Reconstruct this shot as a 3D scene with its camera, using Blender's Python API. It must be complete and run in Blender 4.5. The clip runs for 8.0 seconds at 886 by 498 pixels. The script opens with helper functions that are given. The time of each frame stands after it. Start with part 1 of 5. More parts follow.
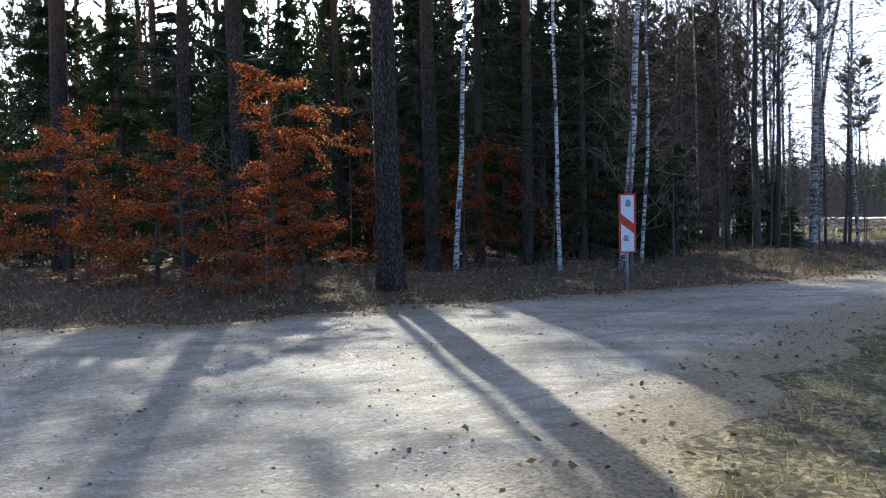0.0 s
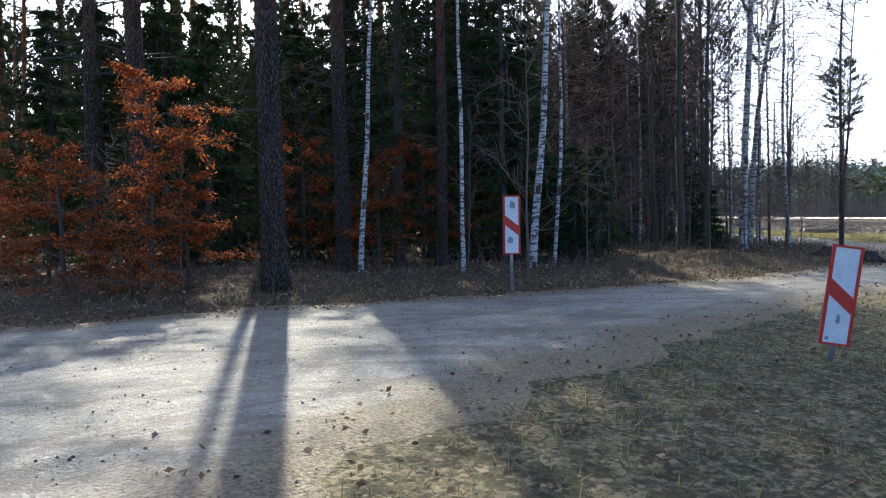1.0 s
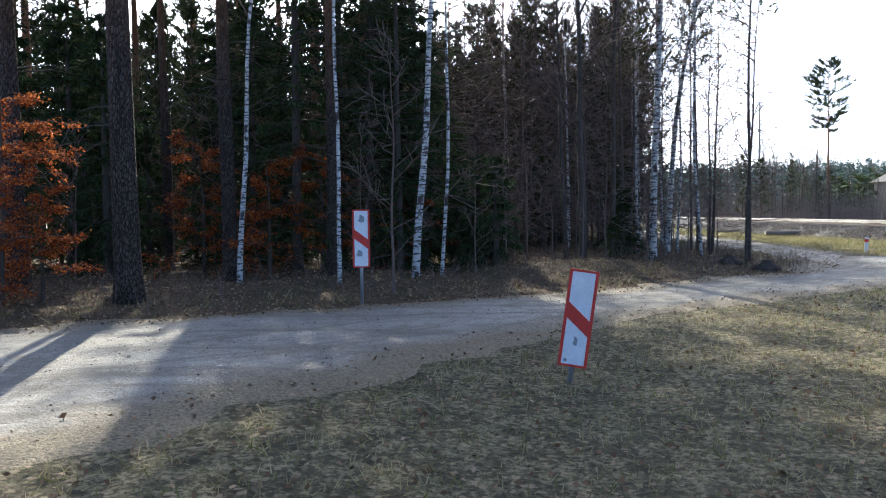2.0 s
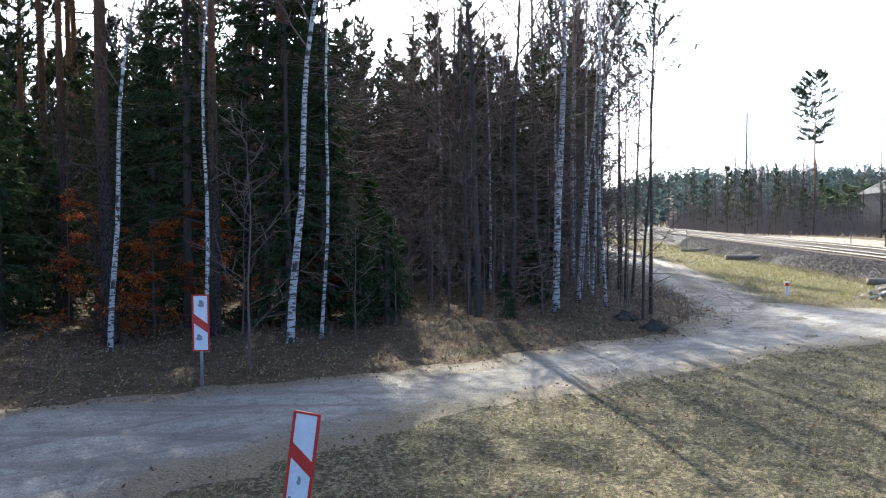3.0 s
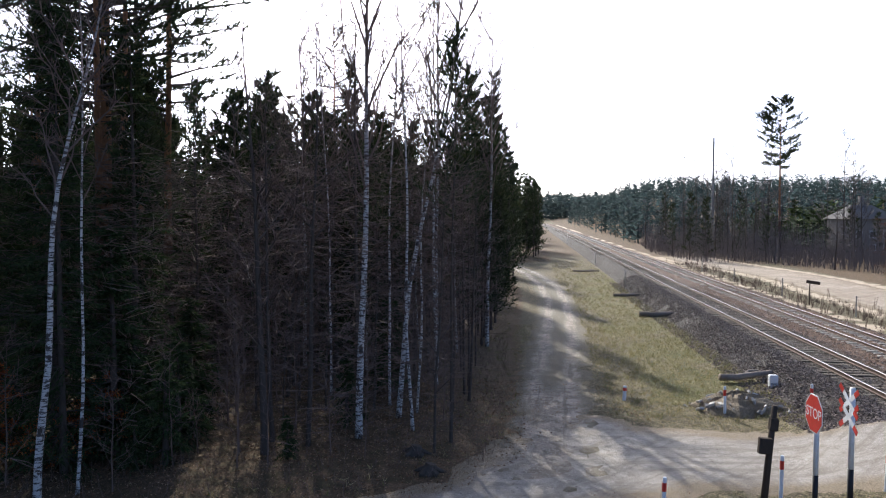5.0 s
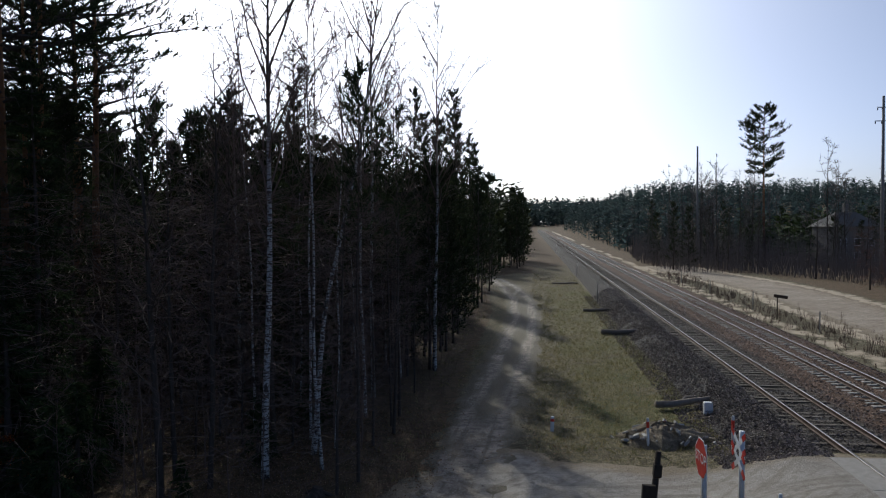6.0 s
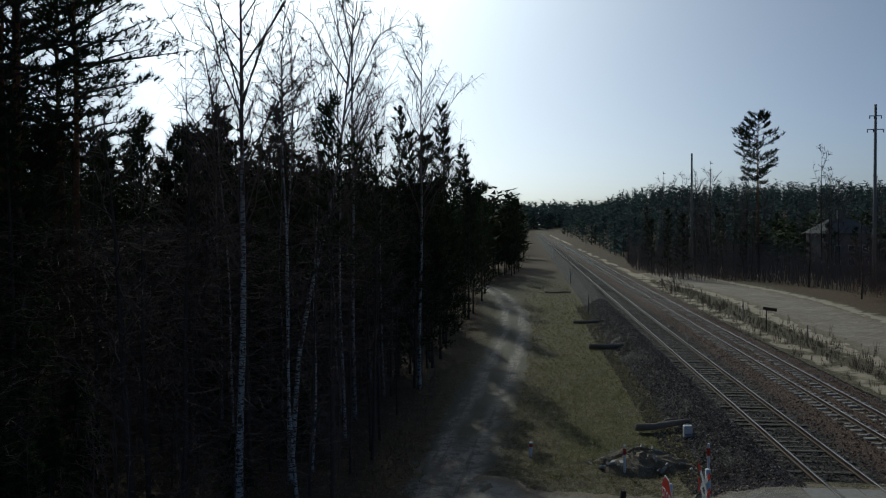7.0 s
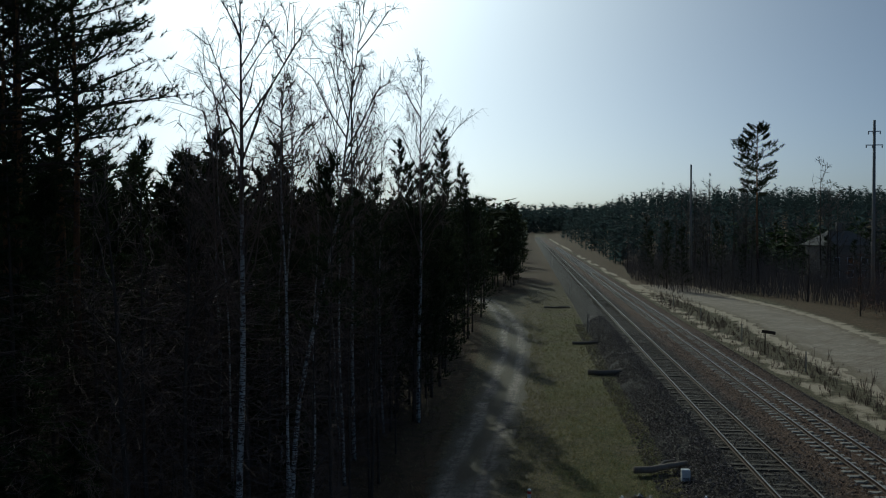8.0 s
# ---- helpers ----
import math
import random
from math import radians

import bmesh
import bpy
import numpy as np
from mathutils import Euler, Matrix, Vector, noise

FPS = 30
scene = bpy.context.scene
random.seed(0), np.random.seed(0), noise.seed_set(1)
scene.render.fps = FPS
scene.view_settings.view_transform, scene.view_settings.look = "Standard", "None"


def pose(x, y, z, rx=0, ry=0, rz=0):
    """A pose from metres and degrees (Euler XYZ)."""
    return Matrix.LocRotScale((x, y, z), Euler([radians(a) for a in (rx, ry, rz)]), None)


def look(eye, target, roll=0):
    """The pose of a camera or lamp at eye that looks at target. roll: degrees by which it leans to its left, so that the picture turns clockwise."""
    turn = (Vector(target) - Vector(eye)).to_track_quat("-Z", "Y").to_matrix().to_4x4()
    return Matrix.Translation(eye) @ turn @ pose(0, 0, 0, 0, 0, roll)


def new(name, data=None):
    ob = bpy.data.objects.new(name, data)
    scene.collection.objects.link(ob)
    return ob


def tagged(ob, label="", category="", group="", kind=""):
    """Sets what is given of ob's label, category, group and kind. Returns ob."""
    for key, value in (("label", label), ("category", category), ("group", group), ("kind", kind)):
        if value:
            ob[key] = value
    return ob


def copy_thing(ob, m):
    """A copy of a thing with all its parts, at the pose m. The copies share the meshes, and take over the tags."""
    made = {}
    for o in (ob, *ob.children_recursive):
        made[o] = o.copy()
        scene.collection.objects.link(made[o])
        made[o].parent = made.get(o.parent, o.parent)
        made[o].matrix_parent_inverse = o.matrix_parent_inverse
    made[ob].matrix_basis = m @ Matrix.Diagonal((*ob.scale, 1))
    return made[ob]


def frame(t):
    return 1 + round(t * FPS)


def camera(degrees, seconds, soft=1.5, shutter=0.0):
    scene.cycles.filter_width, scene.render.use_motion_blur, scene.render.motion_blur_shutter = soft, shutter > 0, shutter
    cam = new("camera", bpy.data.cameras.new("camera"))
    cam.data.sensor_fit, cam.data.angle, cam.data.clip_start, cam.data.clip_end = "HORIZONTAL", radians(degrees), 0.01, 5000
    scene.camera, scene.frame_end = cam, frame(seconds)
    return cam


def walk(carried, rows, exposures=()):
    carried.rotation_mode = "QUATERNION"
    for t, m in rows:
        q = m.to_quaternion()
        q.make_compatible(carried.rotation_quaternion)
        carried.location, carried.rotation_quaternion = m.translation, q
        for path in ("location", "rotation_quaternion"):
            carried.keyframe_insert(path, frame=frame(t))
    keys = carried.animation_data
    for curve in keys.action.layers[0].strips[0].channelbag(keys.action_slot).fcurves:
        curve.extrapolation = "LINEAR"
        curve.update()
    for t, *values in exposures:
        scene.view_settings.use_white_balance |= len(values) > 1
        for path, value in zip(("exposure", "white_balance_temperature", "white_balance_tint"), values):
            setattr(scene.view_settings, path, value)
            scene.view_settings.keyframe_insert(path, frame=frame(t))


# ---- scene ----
# ---- camera ----
cam = camera(59.0, 8.0, soft=1.15)
PATH = [
    (0, (-25.64, -1.494, 0.496), (-26.797, 8.432, 0.126), -1.09),
    (0.5, (-24.914, -1.303, 0.508), (-26.007, 8.63, 0.118), -0.92),
    (1, (-23.75, -1.265, 0.526), (-24.848, 8.666, 0.122), -0.81),
    (1.5, (-22.482, -1.198, 0.544), (-23.588, 8.733, 0.143), -0.74),
    (1.7, (-21.97, -1.19, 0.57), (-23.059, 8.741, 0.144), -0.81),
    (2.2, (-20.57, -1.15, 0.98), (-21.672, 8.78, 0.557), -0.60),
    (2.8, (-18.8, -1.06, 1.9), (-19.921, 8.868, 1.481), -0.29),
    (3, (-18.23, -1.039, 2.248), (-19.351, 8.89, 1.829), -0.29),
    (3.5, (-16.798, -0.775, 3.242), (-17.9, 9.155, 2.821), -0.17),
    (4, (-15.367, -0.667, 4.153), (-16.47, 9.263, 3.739), -0.18),
    (4.5, (-13.874, -0.67, 5.148), (-14.974, 9.261, 4.723), 0.14),
    (5, (-12.376, -0.555, 6.104), (-13.476, 9.376, 5.689), 0.22),
    (5.2, (-11.8, -0.46, 6.42), (-12.901, 9.471, 6.005), 0.22),
    (6.3, (-9.12, 0.25, 7.08), (-10.213, 10.185, 6.771), -0.47),
    (6.5, (-8.96, 0.279, 7.209), (-10.052, 10.214, 6.9), -0.47),
    (7, (-8.846, 0.148, 7.818), (-9.928, 10.085, 7.523), -0.44),
    (7.5, (-8.819, 0.089, 8.682), (-9.894, 10.027, 8.393), -0.35),
    (8, (-8.806, 0.092, 9.53), (-9.882, 10.03, 9.257), -0.34),
]
EXPOSURES = [(0.0, 1.95, 6300, 2), (1.7, 1.95, 6300, 2), (2.8, 2.2, 6300, 3), (4.0, 1.95, 6300, 5), (5.2, 0.95, 6300, 9), (6.3, -0.65, 6000, 1), (8.0, -1.25, 5850, -11)]
walk(cam, [(t, look(eye, target, roll)) for t, eye, target, roll in PATH], EXPOSURES)

# ---- light: low sun ahead of the camera, clear hazy sky ----
SUN_AZ, SUN_EL = radians(-18.0), radians(32.0)
world = bpy.data.worlds.new("world")
scene.world = world
world.use_nodes = True
wn, wl = world.node_tree.nodes, world.node_tree.links
wn.clear()
sky = wn.new("ShaderNodeTexSky")
sky.sky_type = "NISHITA"
sky.sun_disc = False
sky.sun_elevation, sky.sun_rotation = SUN_EL, SUN_AZ
sky.air_density, sky.dust_density, sky.ozone_density = 0.36, 2.6, 3.6
bg = wn.new("ShaderNodeBackground")
bg.inputs["Strength"].default_value = 0.15
wout = wn.new("ShaderNodeOutputWorld")
wl.new(sky.outputs[0], bg.inputs["Color"])
wl.new(bg.outputs[0], wout.inputs["Surface"])
sun_data = bpy.data.lights.new("sun", "SUN")
sun_data.energy, sun_data.angle, sun_data.color = 3.0, radians(0.55), (1.0, 0.93, 0.82)
sun = new("sun", sun_data)
SUN_DIR = Vector((math.sin(SUN_AZ) * math.cos(SUN_EL), math.cos(SUN_AZ) * math.cos(SUN_EL), math.sin(SUN_EL)))
sun.matrix_basis = look(SUN_DIR * 100, (0, 0, 0))


# ---- materials ----
class Nodes:
    """A small builder for node materials."""

    def __init__(self, name):
        self.mat = bpy.data.materials.new(name)
        self.mat.use_nodes = True
        self.n, self.l = self.mat.node_tree.nodes, self.mat.node_tree.links
        self.n.clear()
        self.out = self.n.new("ShaderNodeOutputMaterial")
        self.b = self.n.new("ShaderNodeBsdfPrincipled")
        self.l.new(self.b.outputs[0], self.out.inputs["Surface"])
        self.co = self.n.new("ShaderNodeTexCoord").outputs["Object"]

    def put(self, socket, value):
        if hasattr(value, "is_output"):
            self.l.new(value, socket)
        elif isinstance(value, tuple) and len(value) == 3 and socket.type == "RGBA":
            socket.default_value = (*value, 1)
        else:
            socket.default_value = value

    def world_co(self):
        return self.n.new("ShaderNodeNewGeometry").outputs["Position"]

    def scaled(self, co, s):
        m = self.n.new("ShaderNodeMapping")
        self.l.new(co, m.inputs["Vector"])
        m.inputs["Scale"].default_value = s
        return m.outputs[0]

    def turned(self, co, s, rz):
        m = self.n.new("ShaderNodeMapping")
        m.vector_type = "TEXTURE"
        self.l.new(co, m.inputs["Vector"])
        m.inputs["Scale"].default_value, m.inputs["Rotation"].default_value = s, (0, 0, radians(rz))
        return m.outputs[0]

    def noise(self, scale, detail=4.0, rough=0.6, co=None):
        t = self.n.new("ShaderNodeTexNoise")
        self.l.new(co or self.co, t.inputs["Vector"])
        t.inputs["Scale"].default_value, t.inputs["Detail"].default_value, t.inputs["Roughness"].default_value = scale, detail, rough
        return t.outputs["Fac"]

    def voronoi(self, scale, co=None, feature="F1", out="Distance"):
        t = self.n.new("ShaderNodeTexVoronoi")
        t.feature = feature
        self.l.new(co or self.co, t.inputs["Vector"])
        t.inputs["Scale"].default_value = scale
        return t.outputs[out]

    def ramp(self, fac, stops):
        r = self.n.new("ShaderNodeValToRGB")
        while len(r.color_ramp.elements) < len(stops):
            r.color_ramp.elements.new(0.5)
        for e, (p, c) in zip(r.color_ramp.elements, stops):
            e.position = p
            e.color = (*c, 1) if isinstance(c, tuple) else (c, c, c, 1)
        self.put(r.inputs[0], fac)
        return r.outputs[0]

    def mix(self, fac, a, b, how="MIX"):
        m = self.n.new("ShaderNodeMix")
        m.data_type, m.blend_type = "RGBA", how
        self.put(m.inputs[0], fac)
        self.put(m.inputs[6], a)
        self.put(m.inputs[7], b)
        return m.outputs[2]

    def math(self, op, a, b=0.0):
        m = self.n.new("ShaderNodeMath")
        m.operation = op
        self.put(m.inputs[0], a)
        self.put(m.inputs[1], b)
        return m.outputs[0]

    def attr(self, name):
        a = self.n.new("ShaderNodeAttribute")
        a.attribute_name = name
        return a.outputs["Fac"]

    def rand(self):
        return self.n.new("ShaderNodeObjectInfo").outputs["Random"]

    def island(self):
        return self.n.new("ShaderNodeNewGeometry").outputs["Random Per Island"]

    def z(self):
        s = self.n.new("ShaderNodeSeparateXYZ")
        self.l.new(self.co, s.inputs[0])
        return s.outputs["Z"]

    def done(self, color, rough=0.8, bump=None, strength=0.4, dist=0.02, metal=0.0, spec=0.3, translucent=0.0):
        self.put(self.b.inputs["Base Color"], color)
        self.put(self.b.inputs["Roughness"], rough)
        self.put(self.b.inputs["Metallic"], metal)
        self.put(self.b.inputs["Specular IOR Level"], spec)
        if bump is not None:
            bp = self.n.new("ShaderNodeBump")
            bp.inputs["Strength"].default_value, bp.inputs["Distance"].default_value = strength, dist
            self.put(bp.inputs["Height"], bump)
            self.l.new(bp.outputs[0], self.b.inputs["Normal"])
        if translucent:
            tr = self.n.new("ShaderNodeBsdfTranslucent")
            self.put(tr.inputs["Color"], color)
            mx = self.n.new("ShaderNodeMixShader")
            mx.inputs[0].default_value = translucent
            self.l.new(self.b.outputs[0], mx.inputs[1])
            self.l.new(tr.outputs[0], mx.inputs[2])
            self.l.new(mx.outputs[0], self.out.inputs["Surface"])
        return self.mat


def mat_plain(name, color, rough=0.6, var=0.25, scale=9.0, metal=0.0, bump=0.2, spec=0.3):
    m = Nodes(name)
    f = m.noise(scale)
    g = m.noise(scale * 7, 3)
    dark = tuple(c * (1 - var) for c in color)
    light = tuple(min(1, c * (1 + var * 0.5)) for c in color)
    c = m.mix(0.5, m.ramp(f, [(0.3, dark), (0.7, light)]), m.ramp(g, [(0.35, dark), (0.65, light)]))
    return m.done(c, rough, g, bump, 0.01, metal, spec)


def mat_ground():
    m = Nodes("forest_and_grass_ground")
    w = m.world_co()
    big, mid, fine = m.noise(0.35, 5, 0.65, w), m.noise(2.2, 6, 0.7, w), m.noise(19, 5, 0.8, w)
    cell = m.voronoi(26, w, out="Color")
    grass = m.mix(m.ramp(big, [(0.38, 0.0), (0.62, 1.0)]), (0.10, 0.095, 0.05), (0.19, 0.155, 0.09))
    grass = m.mix(m.ramp(fine, [(0.42, 0.0), (0.60, 1.0)]), m.mix(0.75, grass, (0.03, 0.03, 0.018)), m.mix(0.5, grass, (0.42, 0.35, 0.21)))
    green = m.mix(m.ramp(m.noise(0.9, 5, 0.7, w), [(0.4, 0.0), (0.6, 1.0)]), (0.075, 0.10, 0.022), (0.24, 0.20, 0.09))
    green = m.mix(m.ramp(m.noise(0.22, 3, 0.6, w), [(0.44, 0.0), (0.58, 0.85)]), green, (0.26, 0.20, 0.11))
    tussock = m.noise(3.2, 6, 0.78, w)
    grass = m.mix(m.ramp(tussock, [(0.44, 0.75), (0.54, 0.0)]), grass, (0.05, 0.043, 0.025))
    green = m.mix(m.ramp(tussock, [(0.44, 0.8), (0.55, 0.0)]), green, (0.035, 0.042, 0.014))
    green = m.mix(m.ramp(fine, [(0.42, 0.0), (0.60, 1.0)]), m.mix(0.7, green, (0.02, 0.028, 0.01)), m.mix(0.25, green, (0.36, 0.33, 0.15)))
    bits = m.voronoi(21, w, out="Color")
    for old in (0, 1):
        turf = m.mix(m.ramp(bits, [(0.22, 0.75), (0.30, 0.0)]), green if old else grass, (0.045, 0.034, 0.022))
        turf = m.mix(m.ramp(bits, [(0.80, 0.0), (0.87, 0.65)]), turf, (0.34, 0.255, 0.17))
        green, grass = (turf, grass) if old else (green, turf)
    litter = m.mix(cell, (0.06, 0.038, 0.024), (0.24, 0.155, 0.095))
    litter = m.mix(m.ramp(mid, [(0.35, 0.0), (0.6, 0.8)]), litter, (0.06, 0.05, 0.025))
    sand = m.mix(m.ramp(fine, [(0.3, 0.0), (0.7, 1.0)]), (0.36, 0.29, 0.21), (0.50, 0.42, 0.31))
    edge = m.math("MULTIPLY", m.math("SUBTRACT", mid, 0.5), 0.9)
    def mask(name):
        return m.ramp(m.math("ADD", m.attr(name), edge), [(0.38, 0.0), (0.62, 1.0)])
    c = m.mix(mask("green"), grass, green)
    c = m.mix(mask("litter"), c, litter)
    c = m.mix(mask("sand"), c, sand)
    h = m.math("ADD", m.math("MULTIPLY", fine, 0.7), m.math("MULTIPLY", mid, 1.2))
    return m.done(c, 0.95, h, 0.9, 0.06, spec=0.15)


def mat_road(name="gravel_road", a=(0.26, 0.235, 0.205), b=(0.40, 0.365, 0.32), dirt=(0.17, 0.145, 0.115), side=((0.10, 0.08, 0.05), (0.30, 0.23, 0.15)), patch=(0.48, 0.66), streaks=(48, 8)):
    m = Nodes(name)
    w = m.world_co()
    big, mid, fine = m.noise(0.5, 5, 0.65, w), m.noise(3.0, 6, 0.7, w), m.noise(30, 5, 0.8, w)
    peb = m.voronoi(38, w)
    c = m.mix(m.ramp(big, [(0.35, 0.0), (0.65, 1.0)]), a, b)
    c = m.mix(m.ramp(mid, [(patch[0], 0.0), (patch[1], 0.75)]), c, dirt)
    c = m.mix(m.ramp(fine, [(0.42, 0.55), (0.52, 0.0)]), c, (0.13, 0.108, 0.088))
    c = m.mix(m.ramp(m.voronoi(30, w, out="Color"), [(0.78, 0.0), (0.86, 0.4)]), c, (0.52, 0.49, 0.45))
    for rz in streaks:
        ruts = m.noise(1.0, 5, 0.62, m.turned(w, (5.0, 0.33, 1.0), rz))
        c = m.mix(m.ramp(ruts, [(0.52, 0.0), (0.62, 0.6)]), c, dirt)
    e = m.ramp(m.math("ADD", m.attr("edge"), m.math("MULTIPLY", m.math("SUBTRACT", mid, 0.5), 0.8)), [(0.25, 1.0), (0.75, 0.0)])
    c = m.mix(e, c, m.mix(m.ramp(fine, [(0.4, 0.0), (0.6, 1.0)]), *side))
    h = m.math("ADD", m.math("MULTIPLY", peb, -0.6), m.math("ADD", fine, m.math("MULTIPLY", mid, 1.5)))
    return m.done(c, 0.82, h, 0.8, 0.03, spec=0.3)


def mat_ballast():
    m = Nodes("ballast_stone")
    w = m.world_co()
    cell = m.voronoi(17, w, out="Color")
    d = m.voronoi(17, w)
    c = m.ramp(cell, [(0.1, (0.033, 0.025, 0.021)), (0.5, (0.082, 0.063, 0.052)), (0.9, (0.20, 0.16, 0.137))])
    c = m.mix(m.ramp(m.noise(0.6, 4, 0.6, w), [(0.38, 0.0), (0.6, 0.7)]), c, (0.12, 0.065, 0.038))
    c = m.mix(m.ramp(d, [(0.02, 0.0), (0.045, 0.9)]), c, (0.03, 0.026, 0.022))
    sx = m.n.new("ShaderNodeSeparateXYZ")
    m.l.new(w, sx.inputs[0])
    c = m.mix(m.ramp(m.math("ADD", m.math("MULTIPLY", sx.outputs[0], 0.25), m.math("MULTIPLY", m.noise(0.8, 4, 0.6, w), 0.6)), [(0.75, 0.0), (1.15, 0.75)]), c, m.mix(cell, (0.06, 0.032, 0.02), (0.20, 0.115, 0.07)))
    return m.done(c, 0.85, m.math("MULTIPLY", d, -1.0), 1.0, 0.08, spec=0.2)


def mat_stone():
    m = Nodes("loose_stone")
    c = m.ramp(m.island(), [(0.0, (0.05, 0.04, 0.034)), (0.55, (0.165, 0.13, 0.11)), (1.0, (0.36, 0.30, 0.26))])
    return m.done(c, 0.85, m.noise(60), 0.3, 0.01, spec=0.25)


def mat_pine_bark():
    m = Nodes("pine_bark")
    st = m.scaled(m.co, (1.0, 1.0, 0.28))
    plates = m.voronoi(30, st, "DISTANCE_TO_EDGE")
    n = m.noise(9, 6, 0.7, st)
    low = m.mix(n, (0.05, 0.038, 0.032), (0.17, 0.13, 0.108))
    low = m.mix(m.ramp(plates, [(0.0, 1.0), (0.14, 0.0)]), low, (0.022, 0.017, 0.014))
    high = m.mix(n, (0.22, 0.095, 0.045), (0.42, 0.22, 0.11))
    up = m.ramp(m.math("MULTIPLY", m.math("ADD", m.z(), m.math("MULTIPLY", n, 3.0)), 1 / 20.0), [(0.28, 0.0), (0.6, 1.0)])
    h = m.math("ADD", m.ramp(plates, [(0.0, 0.0), (0.2, 1.0)]), m.math("MULTIPLY", n, 0.5))
    return m.done(m.mix(up, low, high), 0.9, h, 1.0, 0.05, spec=0.15)


def mat_birch_bark():
    m = Nodes("birch_bark")
    st = m.scaled(m.co, (2.0, 2.0, 9.0))
    marks = m.noise(2.4, 4, 0.6, st)
    patch = m.noise(2.0, 3, 0.6, m.scaled(m.co, (3.0, 3.0, 1.6)))
    c = m.mix(m.noise(7), (0.40, 0.385, 0.36), (0.60, 0.58, 0.54))
    c = m.mix(m.ramp(marks, [(0.50, 0.0), (0.56, 1.0)]), c, (0.07, 0.06, 0.055))
    c = m.mix(m.ramp(patch, [(0.55, 0.0), (0.60, 1.0)]), c, (0.055, 0.045, 0.04))
    foot = m.ramp(m.math("ADD", m.z(), m.math("MULTIPLY", patch, 1.6)), [(0.65, 1.0), (1.0, 0.0)])
    c = m.mix(foot, c, (0.05, 0.042, 0.036))
    top = m.ramp(m.math("MULTIPLY", m.z(), 0.05), [(0.35, 0.0), (0.65, 0.85)])
    c = m.mix(top, c, (0.20, 0.14, 0.11))
    return m.done(c, 0.65, marks, 0.3, 0.01, spec=0.3)


def mat_bark(name, a, b):
    m = Nodes(name)
    n = m.noise(11, 6, 0.7, m.scaled(m.co, (1, 1, 0.3)))
    return m.done(m.mix(n, a, b), 0.9, n, 0.8, 0.03, spec=0.15)


def mat_leaf(name, colors, translucent=0.35, rough=0.8):
    m = Nodes(name)
    k = len(colors) - 1
    c = m.ramp(m.island(), [(n / k, c) for n, c in enumerate(colors)])
    c = m.mix(m.math("MULTIPLY", m.rand(), 0.35), c, m.mix(0.5, c, (0.02, 0.02, 0.01)))
    return m.done(c, rough, spec=0.08, translucent=translucent)


GROUND, ROAD, BALLAST, STONE = mat_ground(), mat_road(), mat_ballast(), mat_stone()
TRACK_DIRT = mat_road("sandy_track_dirt", (0.20, 0.165, 0.13), (0.42, 0.36, 0.29), (0.09, 0.07, 0.05), ((0.04, 0.034, 0.02), (0.17, 0.14, 0.085)), (0.44, 0.58), (88,))
SAND = mat_road("pale_sand", (0.28, 0.225, 0.165), (0.44, 0.37, 0.285), (0.19, 0.14, 0.09))
PINE_BARK, BIRCH_BARK = mat_pine_bark(), mat_birch_bark()
DARK_BARK = mat_bark("dark_bark", (0.035, 0.028, 0.023), (0.12, 0.098, 0.08))
TWIG_BARK = mat_bark("twig_bark", (0.085, 0.060, 0.049), (0.23, 0.165, 0.135))
GREY_TWIG = mat_bark("grey_brush_bark", (0.10, 0.088, 0.08), (0.27, 0.235, 0.215))
DEAD_WOOD = mat_bark("weathered_log_wood", (0.10, 0.08, 0.065), (0.36, 0.31, 0.26))
NEEDLE = mat_leaf("pine_needles", [(0.016, 0.026, 0.012), (0.036, 0.048, 0.022), (0.07, 0.08, 0.036)], 0.2)
SPRUCE_NEEDLE = mat_leaf("spruce_needles", [(0.018, 0.032, 0.013), (0.042, 0.064, 0.026), (0.075, 0.10, 0.04)], 0.22)
BEECH_LEAF = mat_leaf("dry_beech_leaves", [(0.13, 0.035, 0.018), (0.32, 0.085, 0.03), (0.48, 0.14, 0.04), (0.66, 0.23, 0.06)], 0.55)
DRY_LEAF = mat_leaf("fallen_leaves", [(0.09, 0.05, 0.03), (0.25, 0.15, 0.085), (0.42, 0.30, 0.20)], 0.15, 0.8)
GRASS_BLADE = mat_leaf("dry_grass_blades", [(0.10, 0.13, 0.03), (0.28, 0.23, 0.11), (0.44, 0.37, 0.21)], 0.35, 0.7)
STEEL = mat_plain("worn_rail_steel", (0.135, 0.13, 0.127), 0.5, 0.3, 3.0, 0.85, 0.05, 0.5)
RUSTY_LEAF = mat_leaf("withered_oak_leaves", [(0.07, 0.03, 0.018), (0.17, 0.065, 0.03), (0.26, 0.11, 0.05)], 0.3)
# needle green shifted bluish and paler, standing in for haze over distance
HAZE_NEEDLE = mat_leaf("haze_tinted_conifer", [(0.035, 0.055, 0.055), (0.055, 0.085, 0.085), (0.08, 0.11, 0.11)], 0.5)
RUST = mat_plain("rusty_rail_side", (0.075, 0.045, 0.032), 0.8, 0.4, 14.0)
CONCRETE = mat_plain("pale_concrete", (0.29, 0.27, 0.245), 0.85, 0.35, 5.0)
OLD_SLEEPER = mat_plain("old_wooden_sleeper", (0.095, 0.078, 0.062), 0.9, 0.5, 6.0)
WHITE_PAINT = mat_plain("weathered_white_paint", (0.74, 0.75, 0.76), 0.5, 0.18, 8.0)
RED_PAINT = mat_plain("faded_red_paint", (0.55, 0.045, 0.03), 0.45, 0.25, 8.0)
